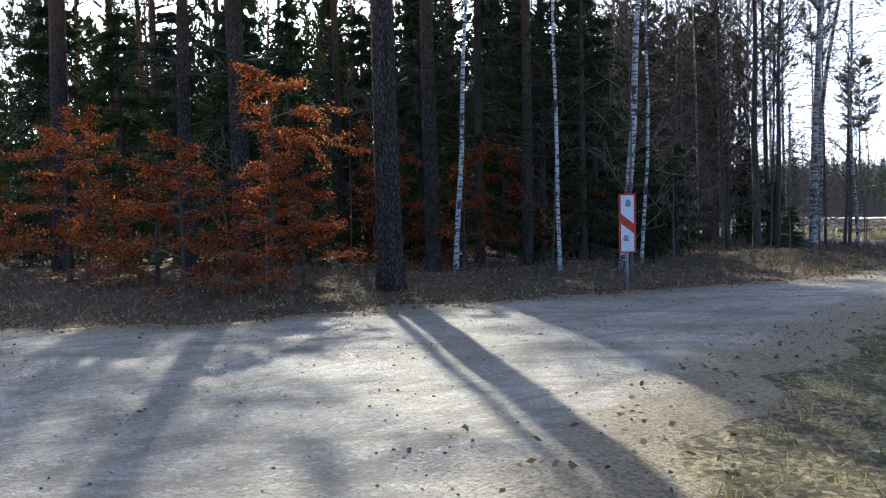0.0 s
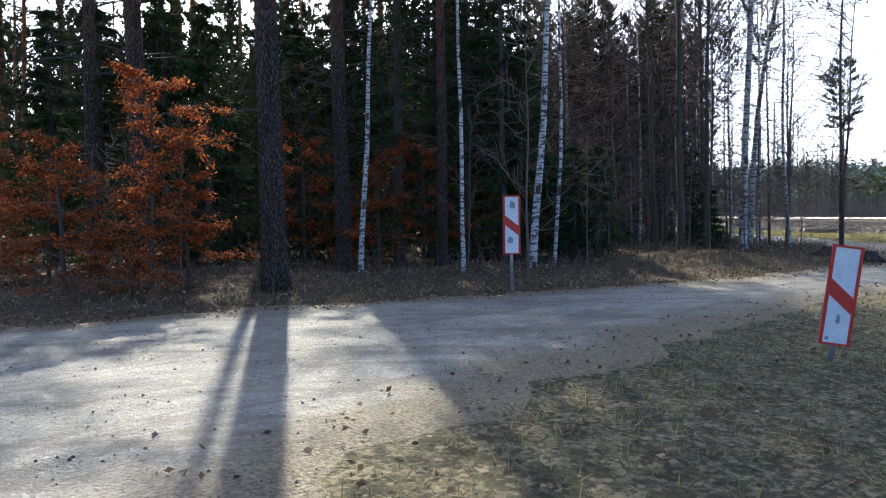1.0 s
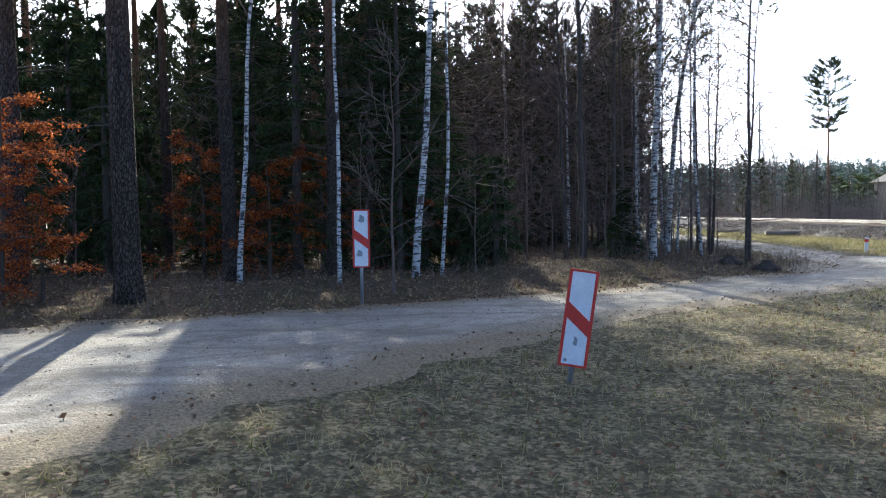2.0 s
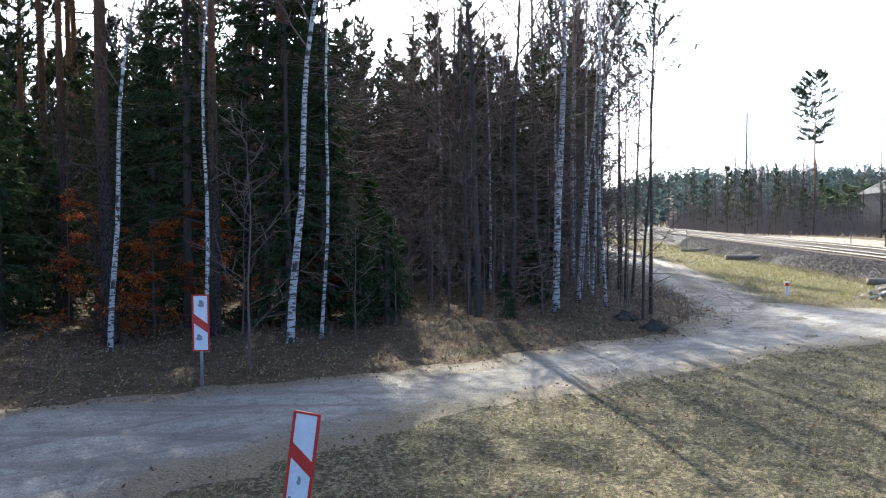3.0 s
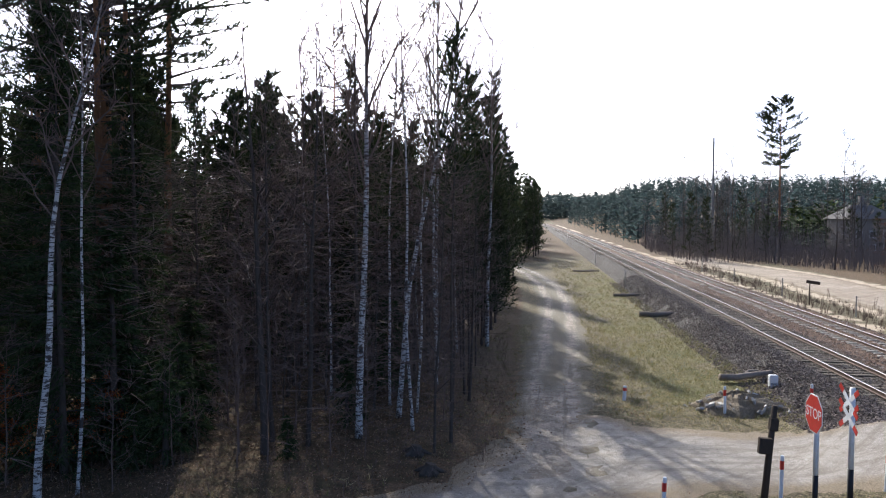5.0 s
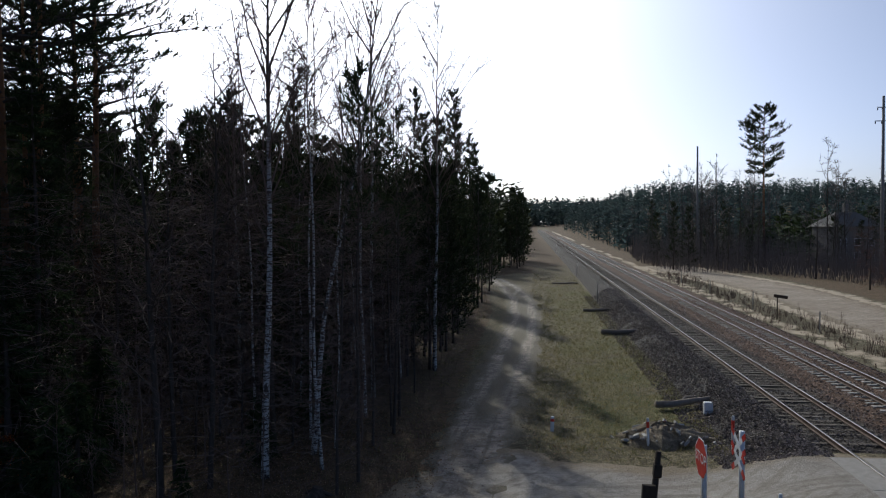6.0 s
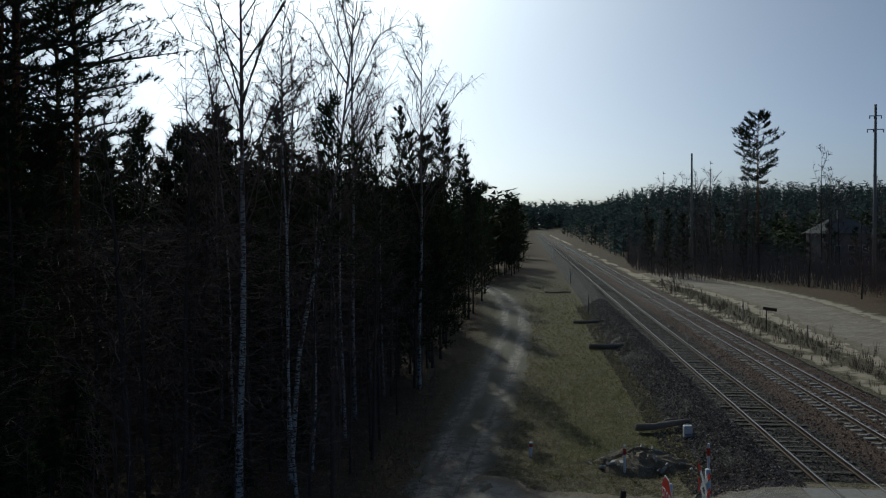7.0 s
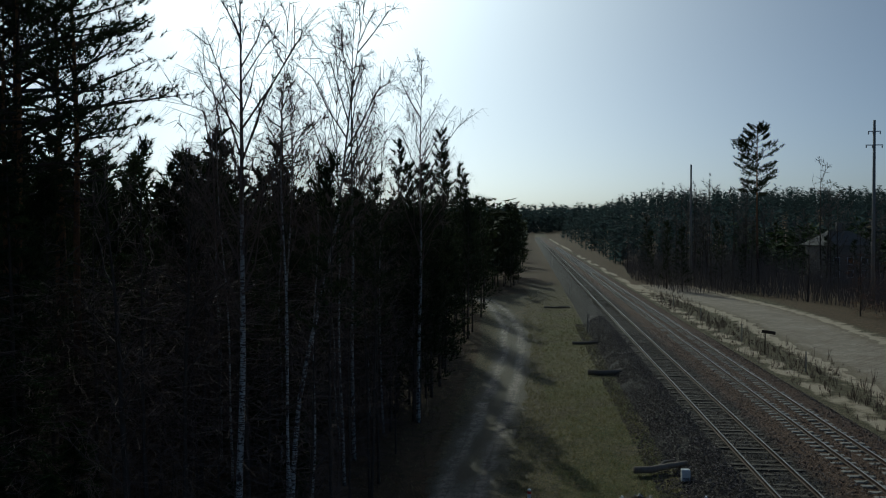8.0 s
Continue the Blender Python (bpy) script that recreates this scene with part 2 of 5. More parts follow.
BLACK_PAINT = mat_plain("black_paint", (0.02, 0.02, 0.022), 0.5, 0.3)
GALV = mat_plain("galvanised_steel", (0.45, 0.47, 0.50), 0.4, 0.25, 9.0, 0.7)
POST_WOOD = mat_bark("tarred_post_wood", (0.03, 0.024, 0.02), (0.10, 0.075, 0.055))
BLUE_PAINT = mat_plain("faded_blue_paint", (0.15, 0.19, 0.27), 0.5, 0.3)
SCUFF = mat_plain("grey_scuff", (0.28, 0.29, 0.30), 0.7, 0.4, 20.0)
PALE = mat_plain("pale_broken_concrete", (0.44, 0.42, 0.38), 0.9, 0.35, 6.0)
ROOF = mat_plain("pale_roof_sheet", (0.13, 0.125, 0.12), 0.95, 0.2, 1.0)
PLASTER = mat_plain("house_plaster", (0.24, 0.22, 0.19), 0.9, 0.2, 0.7)


# ---- mesh helpers ----
class MB:
    """Collects vertices and faces for one mesh."""

    def __init__(self):
        self.v, self.f = [], []

    def tube(self, pts, radii, n=6, cap=True):
        base = len(self.v)
        pts = [Vector(p) for p in pts]
        for i, p in enumerate(pts):
            d = (pts[min(i + 1, len(pts) - 1)] - pts[max(i - 1, 0)]).normalized()
            u = d.cross(Vector((0.3, 0.9, 0.2)) if abs(d.z) > 0.8 else Vector((0, 0, 1))).normalized()
            w = d.cross(u)
            for k in range(n):
                a = 2 * math.pi * k / n
                self.v.append(tuple(p + (u * math.cos(a) + w * math.sin(a)) * radii[i]))
        for i in range(len(pts) - 1):
            for k in range(n):
                a, b = base + i * n + k, base + i * n + (k + 1) % n
                self.f.append((a, b, b + n, a + n))
        if cap:
            e = base + (len(pts) - 1) * n
            self.f.append(tuple(e + k for k in range(n)))
            self.f.append(tuple(base + k for k in reversed(range(n))))

    def spike(self, p, e, r):
        """A thin twig: a three-sided point from p to e."""
        b, d = len(self.v), Vector(e) - Vector(p)
        u = d.cross(Vector((0.3, 0.9, 0.2)) if abs(d.z) > 0.8 * d.length else Vector((0, 0, 1))).normalized()
        w = d.normalized().cross(u)
        for k in range(3):
            self.v.append(tuple(p + (u * math.cos(2.094 * k) + w * math.sin(2.094 * k)) * r))
        self.v.append(tuple(e))
        self.f += [(b, b + 1, b + 3), (b + 1, b + 2, b + 3), (b + 2, b, b + 3)]

    def blade(self, p, d, side, length, width):
        """A pointed leaf or needle bundle: two triangles folded along the middle."""
        b = len(self.v)
        self.v += [tuple(p), tuple(p + d * length * 0.45 + side * width * 0.5), tuple(p + d * length), tuple(p + d * length * 0.45 - side * width * 0.5)]
        self.f += [(b, b + 1, b + 2), (b, b + 2, b + 3)]

    def tri(self, p, d, side, length, width):
        b = len(self.v)
        self.v += [tuple(p - side * width * 0.5), tuple(p + side * width * 0.5), tuple(p + d * length)]
        self.f.append((b, b + 1, b + 2))

    def box(self, x0, x1, y0, y1, z0, z1, m=None, bevel=0.0):
        b = len(self.v)
        c = bevel
        pts = []
        for z, i in ((z0, c), (z0 + c, 0), (z1 - c, 0), (z1, c)) if c else ((z0, 0), (z1, 0)):
            pts += [(x0 + i, y0 + i, z), (x1 - i, y0 + i, z), (x1 - i, y1 - i, z), (x0 + i, y1 - i, z)]
        self.v += [tuple(m @ Vector(p)) if m else p for p in pts]
        rings = len(pts) // 4
        for r in range(rings - 1):
            for k in range(4):
                a, d = b + r * 4 + k, b + r * 4 + (k + 1) % 4
                self.f.append((a, d, d + 4, a + 4))
        self.f.append((b + 3, b + 2, b + 1, b))
        t = b + (rings - 1) * 4
        self.f.append((t, t + 1, t + 2, t + 3))

    def prism(self, outline, z0, z1, m=None):
        """An outline in x, y raised from z0 to z1."""
        b, n = len(self.v), len(outline)
        pts = [(x, y, z0) for x, y in outline] + [(x, y, z1) for x, y in outline]
        self.v += [tuple(m @ Vector(p)) if m else p for p in pts]
        self.f += [(b + k, b + (k + 1) % n, b + n + (k + 1) % n, b + n + k) for k in range(n)]
        self.f += [tuple(b + k for k in reversed(range(n))), tuple(b + n + k for k in range(n))]

    def mesh(self, name, material, smooth=False):
        me = bpy.data.meshes.new(name)
        me.from_pydata(self.v, [], self.f)
        me.materials.append(material)
        if smooth:
            me.polygons.foreach_set("use_smooth", [True] * len(me.polygons))
        me.update()
        return me


def part(name, mb, material, parent, label="", smooth=False):
    ob = new(name, mb.mesh(name, material, smooth) if isinstance(mb, MB) else mb)
    ob.parent = parent
    return tagged(ob, label)


def thing(name, label, category, at=(0, 0, 0), rz=0.0, group="", kind=""):
    ob = new(name)
    ob.empty_display_size = 0.2
    ob.matrix_basis = pose(*at, 0, 0, rz)
    return tagged(ob, label, category, group, kind)


def structure(name, mb, material, label, category, smooth=False, kind="structure"):
    ob = new(name, mb.mesh(name, material, smooth) if isinstance(mb, MB) else mb)
    return tagged(ob, label, category, kind=kind)


rng = random.Random(7)


def rnd(a, b):
    return rng.uniform(a, b)


def sm(a, b, x):
    t = np.clip((np.asarray(x, float) - a) / (b - a), 0, 1)
    return t * t * (3 - 2 * t)


def wave(x, y, f, seed=0.0):
    """Smooth relief without a lattice: a few crossing waves."""
    x, y = np.asarray(x, float) * f, np.asarray(y, float) * f
    s = np.sin(x * 1.3 + 1.7 * np.sin(y * 0.7 + seed) + seed) + np.sin(y * 1.1 - 1.3 * np.sin(x * 0.9 - seed) + 2.1 * seed)
    return (s + 0.6 * np.sin(x * 2.7 - y * 1.9 + seed * 3.1) + 0.5 * np.sin(x * 1.7 + y * 3.3 + seed * 1.3)) / 3.1


# ---- plan of the ground ----
ROAD_EDGE_FOREST = [(-75, 3.5), (-45, 6.2), (-32.2, 7.6), (-30.2, 8.0), (-27.7, 9.9), (-25.3, 11.4), (-23.6, 12.5), (-22.3, 13.4), (-20.8, 14.0), (-19.3, 15.2), (-18.0, 16.9), (-16.0, 18.2), (-14.6, 19.6), (-13.6, 22.5)]
ROAD_EDGE_TRACK = [(-10.2, 27.4), (-8.6, 25.6), (-6.0, 25.2), (-3.0, 24.8), (7.0, 24.2), (11.5, 26.5), (16.5, 29.0)]
ROAD_EDGE_CAMERA = [(16.5, 18.5), (7.0, 18.4), (-2.0, 18.6), (-4.5, 19.6), (-7.3, 19.5), (-8.8, 18.8), (-11.7, 17.3), (-14.0, 15.4), (-15.5, 14.1), (-16.9, 12.8), (-18.6, 11.4), (-20.2, 10.1), (-21.2, 9.0), (-22.2, 7.4), (-23.2, 5.9), (-24.1, 4.2), (-25.0, 2.2), (-25.8, -1.0), (-27.5, -9.0), (-30, -24), (-75, -24)]
ROAD_POLY = ROAD_EDGE_FOREST + ROAD_EDGE_TRACK + ROAD_EDGE_CAMERA
TRACK_LINE = [(-11.8, 20.5), (-11.6, 25.0), (-11.4, 30.0), (-11.2, 36.0), (-10.7, 44.0), (-10.3, 55.0), (-10.1, 68.0), (-10.4, 80.0), (-12.0, 98.0), (-14.5, 112.0), (-19.0, 122.0)]
SAND_LINE = [(13.5, 22.0), (14.8, 30.0), (17.5, 48.0), (18.2, 62.0), (18.8, 78.0), (19.6, 92.0), (18.8, 106.0), (16.6, 122.0), (15.0, 140.0)]
FOREST_POLY = [(-13.6, 22.0), (-14.9, 19.9), (-16.4, 18.7), (-18.3, 17.4), (-19.8, 15.8), (-22.5, 14.0), (-25.5, 11.9), (-27.9, 10.4), (-30.4, 8.6), (-45, 7.0), (-75, 4.5), (-320, 4.5), (-320, 420), (-9.5, 420), (-10.2, 127), (-17.5, 118), (-14.2, 70), (-14.2, 48), (-13.8, 30)]


def poly_dist(x, y, poly):
    """Signed distance to a polygon, positive inside."""
    x, y = np.asarray(x, float), np.asarray(y, float)
    best, inside = np.full(x.shape, 1e9), np.zeros(x.shape, bool)
    for (ax, ay), (bx, by) in zip(poly, poly[1:] + poly[:1]):
        dx, dy = bx - ax, by - ay
        t = np.clip(((x - ax) * dx + (y - ay) * dy) / (dx * dx + dy * dy), 0, 1)
        best = np.minimum(best, np.hypot(x - ax - t * dx, y - ay - t * dy))
        if ay != by:
            inside ^= ((ay > y) != (by > y)) & (x < dx * (y - ay) / dy + ax)
    return np.where(inside, best, -best)


def line_dist(x, y, line):
    """Distance to a polyline, and the signed offset across it."""
    x, y = np.asarray(x, float), np.asarray(y, float)
    best, side = np.full(x.shape, 1e9), np.zeros(x.shape)
    for (ax, ay), (bx, by) in zip(line, line[1:]):
        dx, dy = bx - ax, by - ay
        t = np.clip(((x - ax) * dx + (y - ay) * dy) / (dx * dx + dy * dy), 0, 1)
        d = np.hypot(x - ax - t * dx, y - ay - t * dy)
        s = np.sign((x - ax) * dy - (y - ay) * dx)
        side = np.where(d < best, s * d, side)
        best = np.minimum(best, d)
    return best, side


def gz(x, y):
    """Height of the ground."""
    x, y = np.asarray(x, float), np.asarray(y, float)
    z = -0.78 - 0.28 * sm(30, 70, y) - 0.22 * sm(13, 6, y) * sm(-25.5, -20, x) - 0.10 * sm(8, 0, y)
    ramp = sm(15.0, 18.4, y) * sm(27.5, 24.3, y)
    z = z + 0.74 * ramp * sm(-5.5, -1.3, x) * sm(14.0, 6.9, x)
    out = poly_dist(x, y, FOREST_POLY)
    z = z + 0.16 * sm(-0.4, 2.5, out) + 0.07 * wave(x, y, 0.9, 1.0) * sm(0, 2, out) + 0.025 * wave(x, y, 1.6, 4.0)
    z = z + 0.28 * np.exp(-(((x + 19.3) / 2.0) ** 2 + ((y - 18.6) / 1.3) ** 2))
    return z + 21.0 * sm(230, 560, y) * sm(800, 640, y) * sm(5, 75, x) + 8.0 * sm(800, 1150, y)


def gzs(x, y):
    return float(gz(np.array([x]), np.array([y]))[0])


def axis(parts):
    out = []
    for a, b, n in parts:
        out += list(np.linspace(a, b, n, endpoint=False))
    return np.array(out + [parts[-1][1]])


GX = axis([(-3000, -300, 6), (-300, -90, 12), (-90, -46, 26), (-46, 24, 200), (24, 60, 36), (60, 300, 14), (300, 3000, 6)])
GY = axis([(-3000, -200, 6), (-200, -30, 12), (-30, -4, 30), (-4, 46, 145), (46, 135, 90), (135, 300, 24), (300, 700, 16), (700, 3500, 8)])
MX, MY = np.meshgrid(GX, GY)
MZ = gz(MX, MY)


def sheet(name, keep, lift, material, label, category, attrs):
    """A piece of the ground lattice where keep is true, raised by lift."""
    ny, nx = MX.shape
    q = keep[:-1, :-1] | keep[1:, :-1] | keep[:-1, 1:] | keep[1:, 1:]
    jj, ii = np.nonzero(q)
    a = jj * nx + ii
    faces = np.stack([a, a + 1, a + nx + 1, a + nx], 1)
    used, inv = np.unique(faces, return_inverse=True)
    z = (MZ + lift).ravel()[used]
    verts = np.stack([MX.ravel()[used], MY.ravel()[used], z], 1)
    me = bpy.data.meshes.new(name)
    me.from_pydata(verts.tolist(), [], inv.reshape(-1, 4).tolist())
    me.materials.append(material)
    me.polygons.foreach_set("use_smooth", [True] * len(me.polygons))
    for key, val in attrs.items():
        me.attributes.new(key, "FLOAT", "POINT").data.foreach_set("value", np.ascontiguousarray(val.ravel()[used], dtype=np.float32))
    me.update()
    ob = new(name, me)
    return tagged(ob, label, category, kind="structure")


JIT = 0.35 * wave(MX, MY, 2.1, 2.0) + 0.2 * wave(MX, MY, 5.0, 7.0)
D_ROAD = poly_dist(MX, MY, ROAD_POLY) + JIT
D_FOREST = poly_dist(MX, MY, FOREST_POLY) + JIT
T_DIST, T_SIDE = line_dist(MX, MY, TRACK_LINE)
S_DIST, S_SIDE = line_dist(MX, MY, SAND_LINE)
D_TRACK = 1.5 - T_DIST + JIT * 1.2
D_SAND = 4.2 - S_DIST + JIT * 2.0
green = sm(0.0, 2.5, MX + 9.0 + 2 * JIT) * sm(-1.0, -3.0, MX) * sm(26, 30, MY) * (0.78 + 0.45 * wave(MX, MY, 0.6, 9.0))
green = np.maximum(green, 0.35 * sm(-13, -9, MX) * sm(-1, -3, MX))
litter = sm(-2.0, -0.6, D_FOREST)
sandy = np.maximum(sm(-3.0, 0.3, D_SAND) * 0.9, (0.5 + 0.5 * wave(MX, MY, 1.1, 6.0)) * sm(8.3, 9.2, MX) * sm(11.5, 10.0, MX) * sm(30, 40, MY))
litter = np.maximum(litter, sm(22, 28, MX) * 0.9)
green = green * (1 - 0.8 * sm(80, 120, MY))
litter = np.maximum(litter, 0.75 * sm(-0.5, -2, MX) * sm(100, 170, MY))
litter = np.maximum(litter, 0.7 * sm(8, 10, MX) * sm(120, 128, MY))
sheet("ground", np.ones(MX.shape, bool), 0 * MX, GROUND, "dry winter grass and leaf litter over sandy soil", "ground", {"green": green, "litter": litter, "sand": sandy})
rut = 0.022 * (np.exp(-((np.abs(T_SIDE) - 0.8) / 0.3) ** 2))
sheet("road", D_ROAD > -0.6, np.clip(D_ROAD * 0.12, -0.06, 0.02) + 0.012 * wave(MX, MY, 3.1, 5.0), ROAD, "compacted pale gravel dirt road with scattered debris", "road", {"edge": np.clip(D_ROAD / 1.5, 0, 1)})
track_mid = sm(0.2, 0.5, np.abs(np.abs(T_SIDE + 0.12 * wave(MX, MY, 0.4, 3.0)) - 0.8))
sheet("dirt_track", (D_TRACK > -0.6) & (MY > 18), np.clip(D_TRACK * 0.12, -0.06, 0.03) - rut, TRACK_DIRT, "sandy two-rut dirt track beside the railway", "dirt track", {"edge": np.clip(D_TRACK / 0.8, 0, 1) * (1 - 0.8 * track_mid * sm(27, 33, MY))})
sand_rut = sum(np.exp(-((S_SIDE - o) / 0.35) ** 2) for o in (-2.3, -0.6, 0.9, 2.4))
sheet("sand_road", D_SAND > -0.8, np.clip(D_SAND * 0.1, -0.06, 0.03) - 0.03 * sand_rut * (0.6 + 0.4 * wave(MX, MY, 0.7, 3.0)), SAND, "pale sandy road with churned ruts beyond the railway", "sand road", {"edge": np.clip(D_SAND / 2.0, 0, 1) * (1 - 0.5 * np.clip(sand_rut, 0, 1) * (0.5 + 0.5 * wave(MX, MY, 0.5, 8.0)))})

# ---- railway ----
RAILS = ((0.0, 1.5), (4.05, 5.55))
BED = [(-3.3, -1.05), (-2.6, -0.72), (-1.35, -0.24), (-0.9, -0.20), (2.3, -0.20), (2.75, -0.27), (3.2, -0.20), (6.5, -0.20), (6.95, -0.24), (8.2, -0.75), (9.0, -1.15)]


def bed_z(x):
    return float(np.interp(x, [p[0] for p in BED], [p[1] for p in BED]))


def ballast_bed(y0, y1):
    mb = MB()
    ys = list(np.arange(y0, min(y1, 70), 0.5)) + list(np.arange(70, y1, 6.0)) + [y1]
    xs = axis([(-3.3, 9.0, 50)])
    for y in ys:
        for x in xs:
            k = 0.035 * float(wave(x, y, 3.7, 3.0)) + 0.02 * float(wave(x, y, 9.0, 1.0))
            mb.v.append((x + (0.15 * float(wave(x, y, 0.8, 2.0)) if x < -1.5 else 0), y, bed_z(x) + k - 0.02 - 0.28 * float(sm(30, 70, y)) * float(sm(-1.6, -3.0, x) + sm(7.2, 8.6, x))))
    n = len(xs)
    for j in range(len(ys) - 1):
        for i in range(n - 1):
            a = j * n + i
            mb.f.append((a, a + 1, a + n + 1, a + n))
    return mb


structure("ballast_bed", ballast_bed(24.1, 900), BALLAST, "dark grey and rust-brown crushed stone ballast", "ballast", True)
structure("ballast_bed", ballast_bed(-120, 18.3), BALLAST, "dark grey and rust-brown crushed stone ballast", "ballast", True)


def rail_mesh(y0, y1):
    prof = [(-0.075, -0.17), (0.075, -0.17), (0.075, -0.155), (0.012, -0.135), (0.012, -0.045), (0.036, -0.035), (0.036, -0.008), (0.028, 0.0), (-0.028, 0.0), (-0.036, -0.008), (-0.036, -0.035), (-0.012, -0.045), (-0.012, -0.135), (-0.075, -0.155)]
    mb = MB()
    n = len(prof)
    for y in (y0, y1):
        mb.v += [(x, y, z) for x, z in prof]
    mb.f += [(k, k + n, (k + 1) % n + n, (k + 1) % n) for k in range(n)]
    mb.f += [tuple(range(n)), tuple(reversed(range(n, 2 * n)))]
    me = mb.mesh("rail", RUST)
    me.materials.append(STEEL)
    for p in me.polygons:
        p.material_index = 1 if p.center.z > -0.012 else 0
    return me


RAIL = rail_mesh(-120, 900)
sl = MB()
sl.box(-1.28, 1.28, -0.12, 0.12, -0.16, 0.0, bevel=0.02)
OLD = sl.mesh("sleeper", OLD_SLEEPER)
sl = MB()
for s in (-1, 1):
    sl.box(s * 0.75 - 0.5, s * 0.75 + 0.5, -0.13, 0.13, -0.16, 0.0, bevel=0.025)
    sl.box(s * 0.75 - 0.14, s * 0.75 + 0.14, -0.07, 0.07, 0.0, 0.03, bevel=0.01)
sl.box(-0.3, 0.3, -0.10, 0.10, -0.16, -0.06, bevel=0.02)
NEW = sl.mesh("sleeper", CONCRETE)


def railway_track(rails, sleeper, label, lift):
    mid = sum(rails) / 2
    top = thing("railway_track", label, "railway track", (mid, 0, 0), group="railway tracks")
    for x in rails:
        part("rail", RAIL, None, top, "worn steel rail with a bright running surface").location.x = x - mid
    count, y = 0, 24.5
    rest = MB()
    while y < 380:
        if count < 240:
            o = part("sleeper", sleeper, None, top)
            o.matrix_basis = pose(rnd(-0.04, 0.04), y, lift + rnd(-0.03, 0.018), rnd(-1, 1), rnd(-0.6, 0.6), rnd(-1.2, 1.2))
        else:
            rest.box(-1.28, 1.28, y - 0.12, y + 0.12, -0.3, lift, bevel=0.0)
        count += 1
        y += 0.6
    tagged(part("sleeper_row", rest, CONCRETE if sleeper is NEW else OLD_SLEEPER, top), kind="stuff")


railway_track(RAILS[0], OLD, "single track of worn rails on old sleepers half sunk in ballast", -0.19)
railway_track(RAILS[1], NEW, "single track of rails on pale concrete sleepers in brown ballast", -0.185)

# ---- trees ----
def rvec(g, flat=1.0):
    while True:
        v = Vector((g.uniform(-1, 1), g.uniform(-1, 1), g.uniform(-1, 1) * flat))
        if 0.05 < v.length < 1:
            return v.normalized()


def stem(mb, g, h, r, bend=0.02, lean=(0, 0), n=8, segs=10, flare=1.35, tip=0.12):
    """A tapered trunk; returns its centre line as a function of height share."""
    ph, amp = g.uniform(0, 6), bend * h
    pts, rad = [], []
    for i in range(segs + 1):
        t = i / segs
        off = Vector((math.sin(t * 3.1 + ph) - math.sin(ph), math.cos(t * 2.3 + ph) - math.cos(ph), 0)) * amp * 0.5
        off += Vector((math.sin(t * 9.3 + 2 * ph), math.cos(t * 11.7 + 3 * ph), 0)) * amp * 0.13 * min(1, 4 * t)
        pts.append(Vector((lean[0] * t * h, lean[1] * t * h, t * h - (0.25 if i == 0 else 0))) + off)
        rad.append(r * (1 - (1 - tip) * t ** 1.1) * (flare if i == 0 else 1))
    if segs > 5:
        pts.insert(1, pts[0].lerp(pts[1], 0.35))
        rad.insert(1, r * 1.03)
    mb.tube(pts, rad, n)
    def at(t):
        k = t * segs
        i = min(int(k), segs - 1)
        q = pts if segs <= 5 else [pts[0]] + pts[2:]
        return q[i].lerp(q[i + 1], k - i)
    return at


def tuft(mb, g, p, d, count, length, width):
    """A spray of needle bundles round the direction d."""
    for _ in range(count):
        v = (d + rvec(g) * 0.85).normalized()
        mb.tri(p + d * length * g.uniform(-0.9, 0.7), v, v.cross(rvec(g)).normalized(), length * g.uniform(0.7, 1.25), width)


